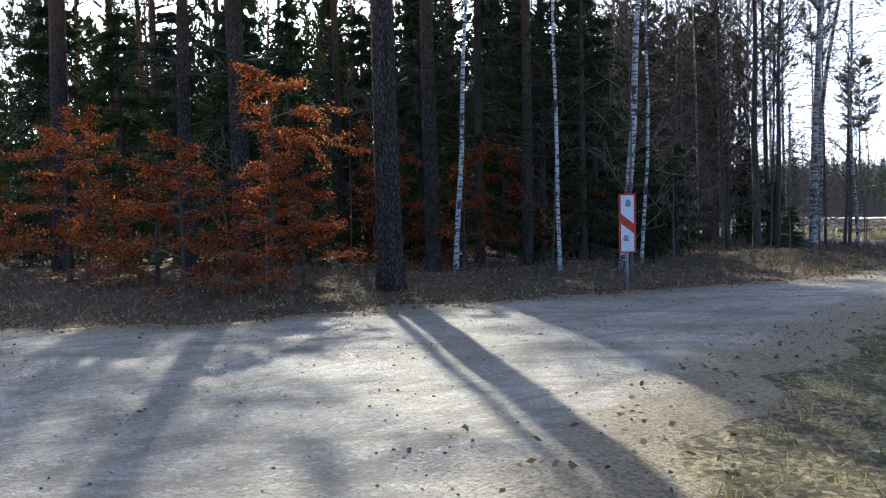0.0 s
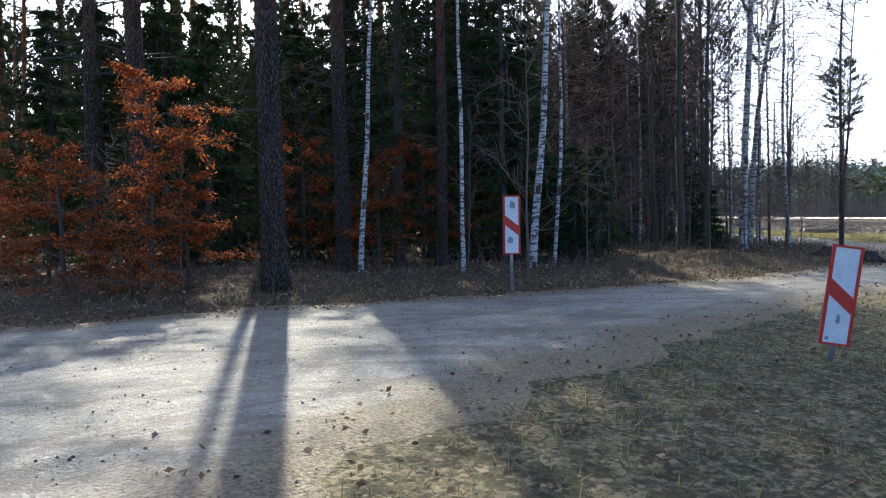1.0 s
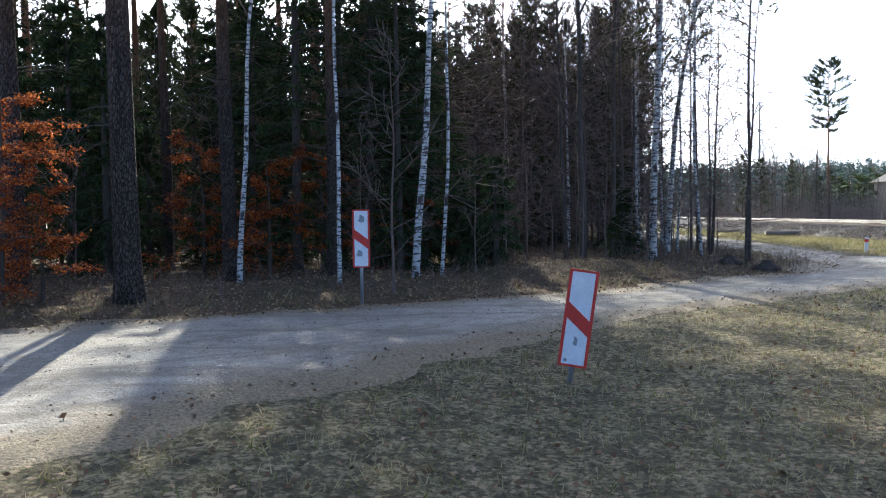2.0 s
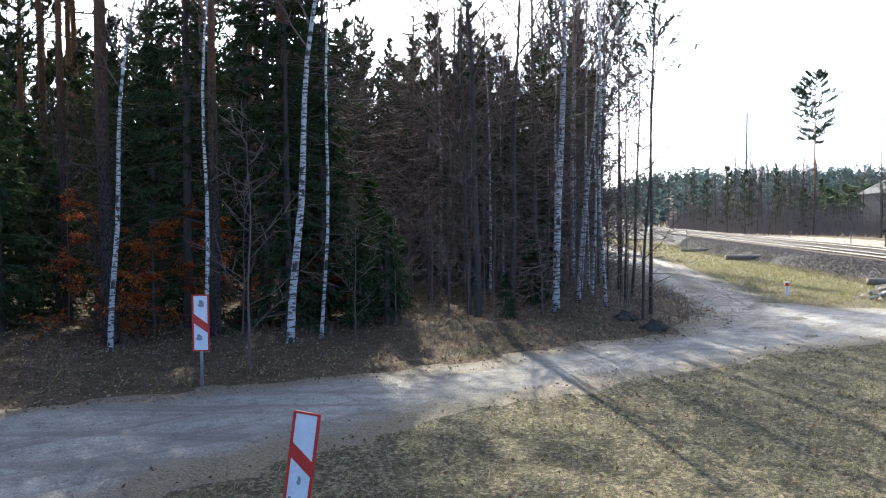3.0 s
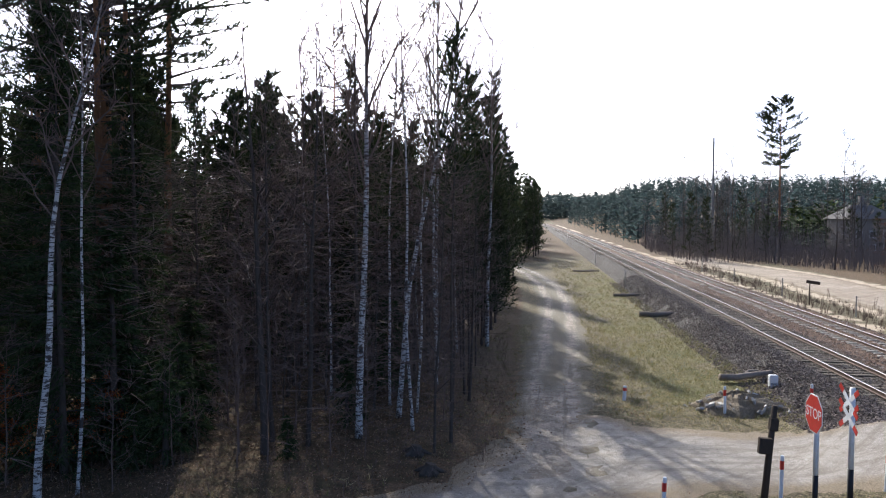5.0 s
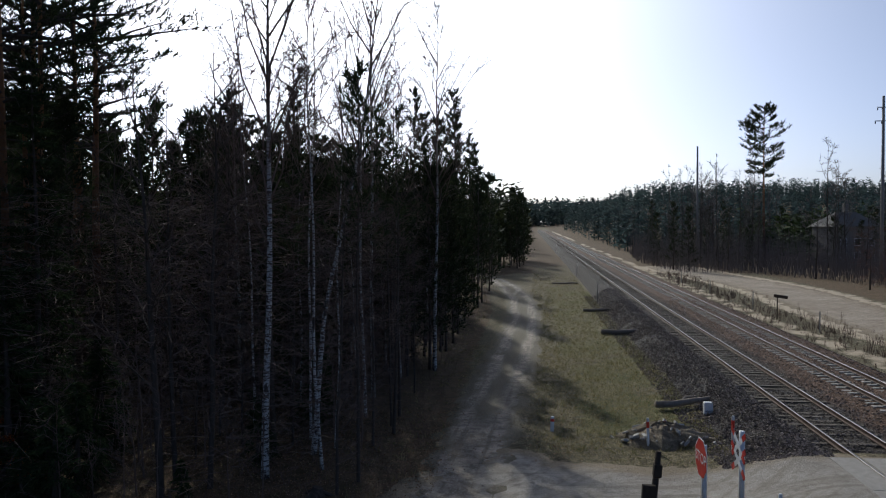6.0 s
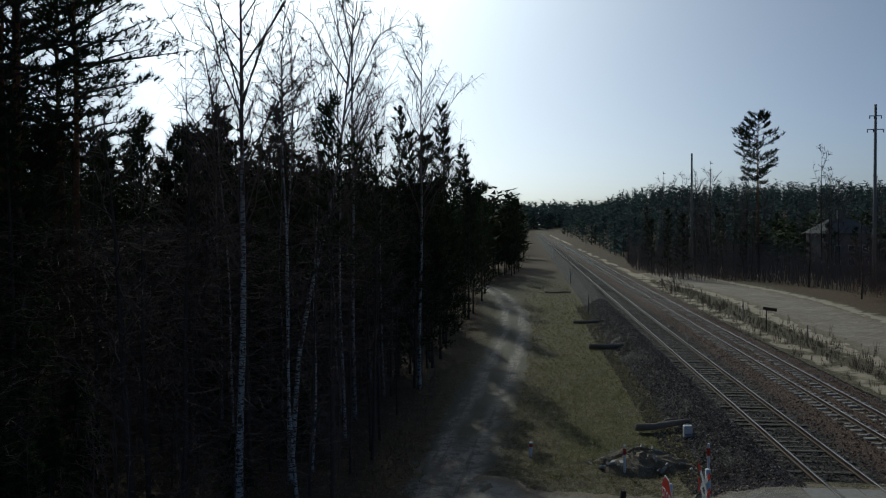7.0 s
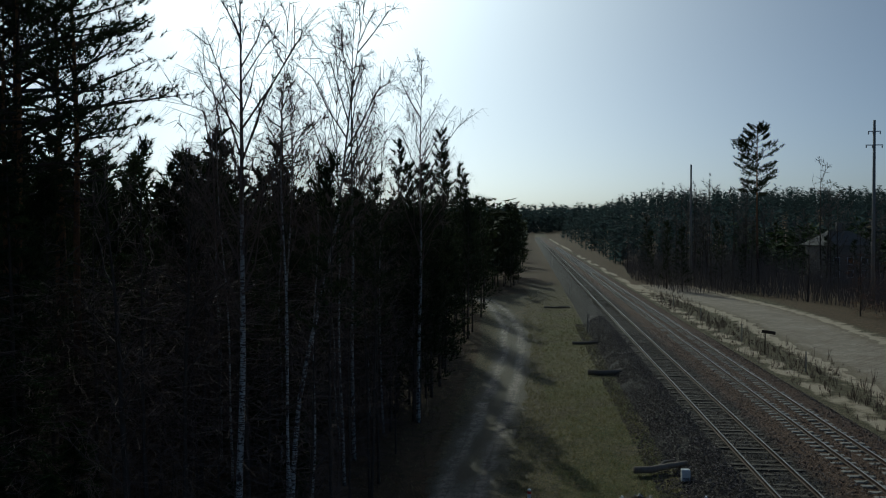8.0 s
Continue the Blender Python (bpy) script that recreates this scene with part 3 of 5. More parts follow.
def pine_parts(seed, h, r, crown=0.55, reach=2.6, boughs=34, stubs=14, shoots=6, size=0.22, lean=(0, 0), sides=10, width=0.034, count=11):
    """A Scots pine: bare lower trunk with dead stubs, then boughs that carry flat pads of needle sprays."""
    g = random.Random(seed)
    trunk, limbs, needles = MB(), MB(), MB()
    at = stem(trunk, g, h, r, 0.012, lean, sides, 12)
    for _ in range(stubs):
        t = g.uniform(0.12, crown)
        a = g.uniform(0, 6.28)
        p, l = at(t), g.uniform(0.4, 1.9)
        d = Vector((math.cos(a), math.sin(a), g.uniform(-0.15, 0.3)))
        limbs.tube([p, p + d * l * 0.6, p + d * l + Vector((0, 0, -0.1 * l))], [0.022, 0.013, 0.004], 3, False)
        for _ in range(4):
            q = p + d * l * g.uniform(0.3, 0.95)
            limbs.spike(q, q + (d * 0.6 + rvec(g, 0.6)) * l * 0.35, 0.006)
    for i in range(boughs):
        t = crown + (1 - crown) * ((i + g.random()) / boughs)
        a = g.uniform(0, 6.28)
        k = (1 - t) / (1 - crown)
        l = reach * (0.25 + 0.75 * min(1, 1.3 * k ** 0.5, 0.4 + 1.8 * (1 - k)) * g.uniform(0.5, 1.12))
        rise = g.uniform(-0.1, 0.3) + 0.6 * (1 - k) ** 2
        p = at(t)
        d = Vector((math.cos(a), math.sin(a), rise)).normalized()
        pts = [p, p + d * l * 0.5 + Vector((0, 0, 0.05 * l)) + rvec(g) * 0.06 * l, p + d * l + Vector((0, 0, 0.16 * l))]
        limbs.tube(pts, [0.028 + 0.014 * l, 0.02 + 0.006 * l, 0.008], 4, False)
        for j in range(shoots):
            f = 0.32 + 0.68 * (j + g.random()) / shoots
            q = pts[0].lerp(pts[1], f * 2) if f < 0.5 else pts[1].lerp(pts[2], f * 2 - 1)
            turn = a + (1 if j % 2 else -1) * g.uniform(0.4, 1.25)
            v = Vector((math.cos(turn), math.sin(turn), g.uniform(0.0, 0.45))).normalized()
            e = q + v * l * (0.16 + 0.3 * (1.1 - f)) * g.uniform(0.7, 1.3)
            limbs.spike(q, e, 0.012)
            for m in range(3):
                tuft(needles, g, q.lerp(e, 0.4 + 0.3 * m + g.uniform(-0.1, 0.1)) + rvec(g, 0.4) * 0.12, (v + Vector((0, 0, 0.7))).normalized(), count, size, width)
    tuft(needles, g, at(1.0), Vector((0, 0, 1)), 14, size, width)
    return trunk, limbs, needles


def young_pine_parts(seed, h, r, base=0.3, reach=1.5, whorls=16, per=6, tufts=6, size=0.21, width=0.045, count=8, dead=46):
    """A crowded young pine: dead brown twigs below, whorls of upswept limbs above, shorter to the top."""
    g = random.Random(seed)
    trunk, limbs, needles = MB(), MB(), MB()
    at = stem(trunk, g, h, r, 0.014, (0, 0), 6, 8)
    for _ in range(dead):
        p, a, l = at(g.uniform(0.05, base + 0.12)), g.uniform(0, 6.28), g.uniform(0.5, 1.5)
        d = Vector((math.cos(a), math.sin(a), g.uniform(-0.25, 0.2)))
        limbs.spike(p, p + d * l, 0.011)
        for _ in range(3):
            q = p + d * l * g.uniform(0.25, 0.85)
            limbs.spike(q, q + (d * 0.7 + rvec(g, 0.7)) * l * 0.4, 0.006)
    for w in range(whorls):
        for i in range(per):
            t = min(0.985, base + (1 - base) * (w + 1.2 * g.random()) / whorls)
            a = g.uniform(0, 6.28)
            l = reach * (0.14 + 0.86 * (1 - t) ** 0.6) * g.uniform(0.45, 1.2)
            p = at(t)
            d = Vector((math.cos(a), math.sin(a), 0.05 + 0.6 * t)).normalized()
            e = p + d * l + Vector((0, 0, 0.15 * l))
            limbs.spike(p, e, 0.017)
            for k in range(tufts):
                f = 0.3 + 0.7 * (k + g.random()) / tufts
                q = p.lerp(e, f) + rvec(g, 0.5) * 0.22 * l * (1.2 - f)
                tuft(needles, g, q, (d + Vector((0, 0, 0.8))).normalized(), count, size, width)
    tuft(needles, g, at(0.99), Vector((0, 0, 1)), 12, size, width)
    return trunk, limbs, needles


def spruce_parts(seed, h, r, base=0.06, reach=2.2, whorls=26, per=6, tufts=8, size=0.24):
    """A spruce: drooping layered boughs with hanging needle sprays."""
    g = random.Random(seed)
    trunk, limbs, needles = MB(), MB(), MB()
    at = stem(trunk, g, h, r, 0.006, (0, 0), 8, 8)
    for w in range(whorls):
        t = base + (1 - base) * (w + 0.5 * g.random()) / whorls
        for i in range(per):
            a = g.uniform(0, 6.28)
            l = reach * (0.08 + 0.92 * (1 - t) ** 0.8) * g.uniform(0.6, 1.15)
            p = at(t)
            d = Vector((math.cos(a), math.sin(a), -0.12 + 0.35 * t)).normalized()
            e = p + d * l + Vector((0, 0, -0.22 * l * (1 - t)))
            limbs.tube([p, p.lerp(e, 0.5) + Vector((0, 0, 0.06 * l)), e], [0.022, 0.013, 0.005], 3, False)
            for k in range(tufts):
                s = g.uniform(0.25, 1.0)
                q = p.lerp(e, s) + d.cross(Vector((0, 0, 1))) * g.uniform(-0.28, 0.28) * l * s
                tuft(needles, g, q, (d * 0.8 + Vector((0, 0, -0.5))).normalized(), 7, size, 0.045)
    return trunk, limbs, needles


def bare_parts(seed, h, r, lean=(0, 0), first=0.35, boughs=22, twigs=9, reach=2.4, up=1.1, droop=0.0, bend=0.02, sides=8, fine=2, tw=0.006):
    """A leafless broadleaf tree: limbs that fork into fine twigs."""
    g = random.Random(seed)
    trunk, limbs, fines = MB(), MB(), MB()
    at = stem(trunk, g, h, r, bend, lean, sides, 12, tip=0.06)
    for i in range(boughs):
        t = first + (0.97 - first) * (i + g.random()) / boughs
        a = g.uniform(0, 6.28)
        k = 1 - (t - first) / (1 - first)
        l = reach * (0.3 + 0.7 * min(1, 1.6 * k)) * g.uniform(0.5, 1.15)
        p = at(t)
        d = Vector((math.cos(a), math.sin(a), up * g.uniform(0.6, 1.3))).normalized()
        pts = [p, p + d * l * 0.4 + rvec(g) * 0.05 * l, p + d * l * 0.75 + rvec(g) * 0.09 * l + Vector((0, 0, 0.04 * l)), p + d * l + Vector((0, 0, 0.1 * l - droop * 0.3 * l))]
        br = min(0.35 * r, 0.012 + 0.009 * l)
        limbs.tube(pts, [br, br * 0.7, br * 0.45, br * 0.18], 4, False)
        for _ in range(twigs):
            s = g.uniform(0.25, 1.0) * 3
            j = min(int(s), 2)
            q = pts[j].lerp(pts[j + 1], s - j)
            v = (d * 0.7 + rvec(g) * 0.9 + Vector((0, 0, 0.15))).normalized()
            tl = g.uniform(0.35, 0.9) * (0.35 + 0.25 * l)
            e = q + v * tl
            e2 = e + (v * 0.5 + Vector((0, 0, -droop * 1.4)) + rvec(g) * 0.25) * tl * 0.7
            fines.tube([q, e, e2], [tw * 1.5, tw, tw * 0.5], 3, False)
            for _ in range(fine):
                m = q.lerp(e, g.uniform(0.3, 1.0))
                u = (v + rvec(g) * 0.9).normalized()
                f = m + u * tl * g.uniform(0.3, 0.6)
                fines.spike(m, f + Vector((0, 0, -droop * 0.5)) * tl, tw * 0.8)
    return trunk, limbs, fines


def beech_parts(seed, h, leaves=2600, reach=1.7):
    """A young beech that keeps its copper leaves, in flat layers."""
    g = random.Random(seed)
    trunk, limbs, leaf = MB(), MB(), MB()
    at = stem(trunk, g, h, 0.035 + 0.006 * h, 0.03, (0, 0), 6, 8)
    arms = []
    for i in range(int(15 * h / 3)):
        t = 0.05 + 0.93 * (i + g.random()) / (15 * h / 3)
        a = g.uniform(0, 6.28)
        l = reach * (0.25 + 0.75 * (1 - t) ** 0.6) * g.uniform(0.5, 1.15)
        p = at(t)
        d = Vector((math.cos(a), math.sin(a), g.uniform(-0.05, 0.35))).normalized()
        e = p + d * l + Vector((0, 0, -0.05 * l))
        limbs.tube([p, p.lerp(e, 0.5) + Vector((0, 0, 0.05 * l)), e], [0.014, 0.009, 0.003], 3, False)
        arms.append((p, e, d, l))
        for _ in range(5):
            q = p.lerp(e, g.uniform(0.2, 0.95))
            v = (d + rvec(g, 0.3) * 1.3).normalized()
            limbs.tube([q, q + v * l * 0.45], [0.006, 0.002], 3, False)
            arms.append((q, q + v * l * 0.5, v, l * 0.5))
    for _ in range(leaves):
        p, e, d, l = g.choice(arms)
        q = p.lerp(e, g.uniform(0.3, 1.05)) + rvec(g, 0.4) * g.uniform(0.02, 0.16)
        v = (d * 0.4 + rvec(g, 0.5) + Vector((0, 0, -0.35))).normalized()
        leaf.blade(q, v, (v.cross(Vector((0, 0, 1))) + rvec(g) * 0.5).normalized(), g.uniform(0.05, 0.09), g.uniform(0.032, 0.052))
    return trunk, limbs, leaf


class Kind:
    """A kind of tree, built once; further trees are copies."""

    def __init__(self, name, parts, mats, names, label, category, group):
        self.args, self.first = (name, parts, mats, names, label, category, group), None
        self.height = max(v[2] for v in parts[0].v)

    def put(self, x, y, rz=0.0, s=1.0, sz=None, label="", tilt=(0, 0), dz=-0.03):
        name, parts, mats, names, lab, category, group = self.args
        m = pose(x, y, gzs(x, y) + dz, tilt[0], tilt[1], rz) @ Matrix.Diagonal((s, s, sz or s, 1))
        if self.first is None:
            ob = thing(name, lab, category, group=group)
            for mb, mat, nm in zip(parts, mats, names):
                o = part(nm, mb, mat, ob, smooth=nm == "trunk")
                if nm != "trunk":
                    tagged(o, kind="stuff")
            ob.matrix_basis = m
            self.first = ob
            self.src = ob
        else:
            keep, self.src.scale = tuple(self.src.scale), (1, 1, 1)
            ob = copy_thing(self.src, m)
            self.src.scale = keep
        return tagged(ob, label)


PN, BN = ("trunk", "branchwork", "foliage"), ("trunk", "branchwork", "twig_crown")
pines = [Kind("pine_tree", pine_parts(10 + k, h, r, c, re, b, st, 5), (PINE_BARK, DARK_BARK, NEEDLE), PN, "tall pine with dark plated bark and a bare lower trunk", "pine tree", "tall forest pines")
         for k, (h, r, c, re, b, st) in enumerate([(22, 0.20, 0.52, 3.2, 38, 26), (20, 0.17, 0.45, 2.9, 42, 30), (24, 0.22, 0.56, 3.5, 40, 22)])]
youngs = [Kind("young_pine", young_pine_parts(30 + k, h, 0.075, b, re), (DARK_BARK, TWIG_BARK, NEEDLE), PN, "slender young pine crowded in the dark thicket", "pine tree", "young pines of the thicket")
          for k, (h, b, re) in enumerate([(12.0, 0.30, 1.7), (10.5, 0.22, 1.8), (13.5, 0.36, 1.7)])]
poles = [Kind("young_pine", young_pine_parts(33 + k, h, 0.06, 0.55, re, 9, 5, 5, dead=60), (DARK_BARK, TWIG_BARK, NEEDLE), PN, "thin pole-stage pine with dead lower twigs", "pine tree", "young pines of the thicket")
         for k, (h, re) in enumerate([(11.5, 2.1), (13.0, 2.0)])]
far_youngs = [Kind("young_pine", young_pine_parts(36 + k, h, 0.09, b, re, 14, 5, 4, 0.4, 0.09, 6, 10), (DARK_BARK, TWIG_BARK, NEEDLE), PN, "young pine in the dense stand along the track", "pine tree", "young pines along the track")
              for k, (h, b, re) in enumerate([(11.5, 0.08, 2.0), (12.5, 0.1, 1.9)])]
spruces = [Kind("spruce_tree", spruce_parts(50 + k, h, 0.13, 0.05, re, w), (DARK_BARK, DARK_BARK, SPRUCE_NEEDLE), PN, "dark spruce with drooping boughs near the ground", "spruce tree", "dark spruces")
           for k, (h, re, w) in enumerate([(15, 2.3, 30), (6.5, 1.7, 18), (3.6, 1.2, 12)])]
birches = [Kind("birch_tree", bare_parts(70 + k, h, r, ln, f, b, tw, re, 1.7, 0.65, bd, 8, 4, 0.007), (BIRCH_BARK, TWIG_BARK, TWIG_BARK), BN, "leafless birch with white bark and fine drooping twigs", "birch tree", "birches at the forest edge")
           for k, (h, r, ln, f, b, re, tw, bd) in enumerate([(19, 0.115, (0, 0), 0.36, 30, 4.6, 15, 0.018), (17.5, 0.08, (0.03, 0.0), 0.42, 22, 3.8, 11, 0.03), (15, 0.05, (0.02, 0.02), 0.45, 16, 2.8, 9, 0.04)])]
leaning = Kind("birch_tree", bare_parts(81, 13, 0.085, (0.125, 0.0), 0.5, 16, 9, 1.8, 1.4, 0.5, 0.045), (BIRCH_BARK, TWIG_BARK, TWIG_BARK), BN, "leaning white birch with a curved slender trunk", "birch tree", "birches at the forest edge")
bowed = Kind("birch_tree", bare_parts(84, 18, 0.095, (0.10, 0.02), 0.42, 22, 11, 3.6, 1.7, 0.6, 0.05, 8, 4, 0.007), (BIRCH_BARK, TWIG_BARK, TWIG_BARK), BN, "bowed birch with grey-white bark leaning out of the thicket", "birch tree", "birches at the forest edge")
bares = [Kind("bare_tree", bare_parts(90 + k, h, r, ln, f, b, 8, re, 0.9, 0.0, bd, 7, 1, 0.008), (DARK_BARK, DARK_BARK, TWIG_BARK), BN, "leafless broadleaf tree with dark crooked limbs", "bare tree", "bare trees of the forest edge")
         for k, (h, r, ln, f, b, re, bd) in enumerate([(12, 0.11, (0.0, 0.0), 0.25, 22, 2.6, 0.035), (15, 0.10, (0.03, 0), 0.3, 24, 2.4, 0.02), (9, 0.05, (0.05, 0.02), 0.15, 22, 1.7, 0.03)])]
sapling = [Kind("sapling", bare_parts(100 + k, h, 0.028, (0.04, 0.02), 0.12, 16, 4, 1.1, 0.8, 0.0, 0.04, 5, 1, 0.006), (TWIG_BARK, TWIG_BARK, TWIG_BARK), BN, "thin leafless sapling in the undergrowth", "sapling", "saplings of the undergrowth") for k, h in enumerate((4.5, 3.0, 6.0))]
beeches = [Kind("beech_bush", beech_parts(120 + k, h, n, re), (DARK_BARK, TWIG_BARK, BEECH_LEAF), ("trunk", "branchwork", "foliage"), "young beech still holding copper-brown dry leaves", "beech bush", "copper beech bushes") for k, (h, n, re) in enumerate([(4.4, 10000, 1.9), (2.6, 4500, 1.5), (3.4, 6000, 1.7)])]

broad = Kind("pine_tree", pine_parts(160, 23, 0.2, 0.46, 4.3, 48, 22, 8, 0.23, width=0.042, count=14), (PINE_BARK, DARK_BARK, NEEDLE), PN, "tall broad-crowned pine with layered needle sprays", "pine tree", "tall forest pines")
lone = Kind("pine_tree", pine_parts(163, 26, 0.26, 0.57, 4.4, 44, 10, 6, 0.48, width=0.13, count=9), (PINE_BARK, DARK_BARK, NEEDLE), PN, "lone tall pine with a flat open crown", "pine tree", "pines beyond the railway")

# trees that stand out, one by one: x, y, size, turn
for kind, x, y, s, sz, rz in (
    (pines[2], -28.1, 11.8, 1.05, 1.0, 20), (pines[0], -27.9, 16.0, 0.9, 1.0, 100), (pines[2], -37.4, 16.9, 1.1, 1.0, 200), (pines[1], -33.1, 14.8, 0.95, 1.0, 300),
    (pines[0], -31.4, 13.6, 1.0, 1.0, 50), (pines[1], -25.8, 17.0, 0.8, 0.9, 140), (pines[0], -30.7, 18.8, 0.62, 0.9, 10), (broad, -27.4, 30.6, 1.0, 1.0, 75), (broad, -29.6, 30.0, 0.9, 1.02, 195), (broad, -31.5, 36.5, 0.95, 1.05, 300), (lone, 32.3, 146.0, 1.05, 1.07, 30), (youngs[2], -15.1, 57.5, 1.25, 1.3, 20), (youngs[2], -15.4, 60.2, 1.2, 1.2, 90), (youngs[0], -15.0, 76.0, 1.3, 1.3, 200), (youngs[2], -15.4, 79.0, 1.2, 1.25, 310), (youngs[0], -15.3, 50.5, 1.15, 1.2, 150), (pines[1], -29.8, 25.5, 0.85, 0.95, 260),
    (birches[0], -17.5, 22.6, 1.0, 1.0, 0), (bowed, -16.7, 25.0, 1.0, 1.0, 0), (birches[2], -16.2, 25.9, 0.9, 1.0, 60), (birches[0], -16.4, 33.5, 0.85, 1.05, 90),
    (birches[2], -15.9, 38.0, 1.1, 1.1, 150), (birches[2], -15.4, 46.0, 1.1, 1.15, 210), (birches[0], -14.6, 41.0, 0.95, 1.02, 40), (birches[1], -16.0, 30.0, 0.8, 1.0, 300),
    (broad, -26.2, 23.4, 0.8, 0.95, 20), (broad, -27.0, 26.3, 0.85, 1.0, 120), (broad, -28.6, 28.0, 0.75, 0.95, 220), (pines[1], -38.0, 23.5, 0.9, 1.0, 70), (broad, -36.6, 27.0, 0.9, 1.0, 310), (pines[0], -38.2, 31.5, 1.0, 1.0, 200),
    (leaning, -23.7, 16.2, 1.1, 1.0, 0), (leaning, -27.3, 14.9, 0.75, 0.85, 10), (birches[2], -25.1, 14.9, 0.95, 0.9, 120), (birches[2], -23.2, 17.0, 0.9, 1.0, 30),
    (bares[0], -19.7, 20.4, 1.0, 1.0, 0), (bares[1], -18.8, 21.6, 0.8, 0.9, 80), (bares[1], -18.0, 25.0, 0.9, 1.0, 160), (bares[2], -15.0, 26.5, 1.0, 1.0, 20), (bares[0], 28.9, 150.0, 1.5, 1.45, 45),
):
    kind.put(x, y, rz, s, sz)
for x, y, k, s in ((-30.0, 11.1, 0, 0.86), (-31.4, 10.9, 1, 1.0), (-29.6, 11.6, 1, 0.8), (-33.9, 12.2, 2, 0.9), (-35.0, 13.4, 2, 1.0), (-37.8, 13.0, 0, 0.62), (-38.6, 15.2, 2, 1.1), (-32.6, 12.3, 1, 0.9), (-27.3, 16.9, 1, 1.1), (-26.4, 18.4, 2, 0.9), (-29.4, 18.0, 2, 1.0), (-40.5, 14.0, 0, 0.9), (-24.4, 20.0, 1, 0.9), (-42.0, 16.0, 2, 1.0)):
    beeches[k].put(x, y, rnd(0, 360), s)
for x, y, k, s in ((-27.0, 18.2, 0, 1.0), (-25.4, 19.6, 0, 0.9), (-24.4, 18.4, 0, 0.75), (-26.6, 21.5, 0, 1.0), (-24.6, 22.5, 0, 0.85), (-28.8, 20.0, 1, 1.2), (-31.5, 17.2, 1, 1.0), (-33.2, 18.4, 1, 1.1), (-35.6, 19.5, 1, 1.1), (-38.8, 19.0, 1, 1.2), (-24.0, 20.2, 1, 1.0), (-17.6, 29.0, 2, 1.0), (-22.0, 19.2, 2, 0.8), (-18.2, 24.0, 2, 0.6), (-22.6, 18.7, 2, 0.5), (-23.1, 20.6, 2, 0.7), (-22.9, 22.6, 2, 0.55), (-18.9, 20.0, 2, 0.35)):
    spruces[k].put(x, y, rnd(0, 360), s)

for k, (x, y, s) in enumerate(((-21.7, 19.0, 0.8), (-20.5, 20.6, 1.0), (-21.2, 22.4, 1.1), (-19.7, 23.4, 0.9), (-22.1, 23.8, 1.2), (-19.2, 19.2, 0.7), (-22.4, 17.2, 0.7), (-17.9, 20.8, 0.8), (-16.9, 20.6, 0.7))):
    sapling[k % 3].put(x, y, rnd(0, 360), s)
TAKEN = [(o.matrix_basis.translation.x, o.matrix_basis.translation.y) for o in scene.objects if o.parent is None and "group" in o]


def free(x, y, gap):
    return all((x - a) ** 2 + (y - b) ** 2 > gap * gap for a, b in TAKEN)


# open places that the sun reaches over the lower trees: x, y, half width
SUNNY = [(-26.4, 4.6, 1.3), (-20.9, 19.3, 1.7), (-17.0, 14.2, 1.8)]
SUN_X, SUN_Y, SUN_TAN = math.sin(SUN_AZ), math.cos(SUN_AZ), math.tan(SUN_EL)


def in_the_light(x, y, height, spread):
    """Whether a tree of that height would shade one of the open places."""
    for px, py, half in SUNNY:
        s = (x - px) * SUN_X + (y - py) * SUN_Y
        side = abs((x - px) * SUN_Y - (y - py) * SUN_X)
        if s > -1.5 and side < half + spread and height > max(0.3, s - 1.5) * SUN_TAN:
            return True
    return False


def fill(count, x0, x1, y0, y1, gap, kinds, smin, smax, inset=0.3, spread=0.8):
    done = tries = 0
    while done < count and tries < count * 25:
        tries += 1
        x, y = rnd(x0, x1), rnd(y0, y1)
        kind, s = rng.choice(kinds), rnd(smin, smax)
        if kinds is youngs and y < 46 and x > -21.0 + (y - 18) * 0.2:
            if rng.random() < 0.6:
                continue
            kind = rng.choice(poles)
        if float(poly_dist(np.array([x]), np.array([y]), FOREST_POLY)[0]) < inset or not free(x, y, gap) or in_the_light(x, y, kind.height * s, spread):
            continue
        kind.put(x, y, rnd(0, 360), s, s * rnd(0.9, 1.1), tilt=(rnd(-1.5, 1.5), rnd(-1.5, 1.5)))
        TAKEN.append((x, y))
        done += 1


fill(15, -48, -26, 13, 34, 2.6, pines, 0.75, 1.0, 2.5, 2.2)
fill(9, -70, -26, 30, 62, 3.4, pines, 0.8, 1.05, 3, 2.2)
fill(24, -44, -25, 18, 42, 1.6, spruces[1:2], 0.7, 1.3, 2)
fill(8, -25.5, -15.5, 28, 60, 1.3, birches, 0.75, 1.0, 0.8, -99)
fill(5, -20.5, -14.3, 19.5, 42, 1.4, birches[2:], 0.75, 1.1, 0.4, -99)
fill(18, -20.5, -14.3, 19.5, 42, 1.1, bares[1:], 0.6, 1.0, 0.4, -99)
fill(16, -26.0, -19.0, 22, 42, 1.0, bares[1:], 0.6, 0.9, 0.8, -99)
fill(92, -27, -14.6, 22, 50, 0.95, youngs, 0.72, 1.05, 0.8)
fill(44, -48, -24, 20, 50, 1.3, youngs, 0.8, 1.05, 2.5)
fill(40, -27, -14.2, 44, 75, 1.1, far_youngs, 0.75, 1.0, 0.3)
fill(80, -62, -25, 44, 70, 1.5, far_youngs, 1.1, 1.35, 0.3, 0.0)
fill(34, -30, -14.8, 72, 125, 1.5, far_youngs, 0.85, 1.1, 0.5)
fill(36, -21, -10.4, 124, 172, 1.6, far_youngs, 1.0, 1.25, 0.2)
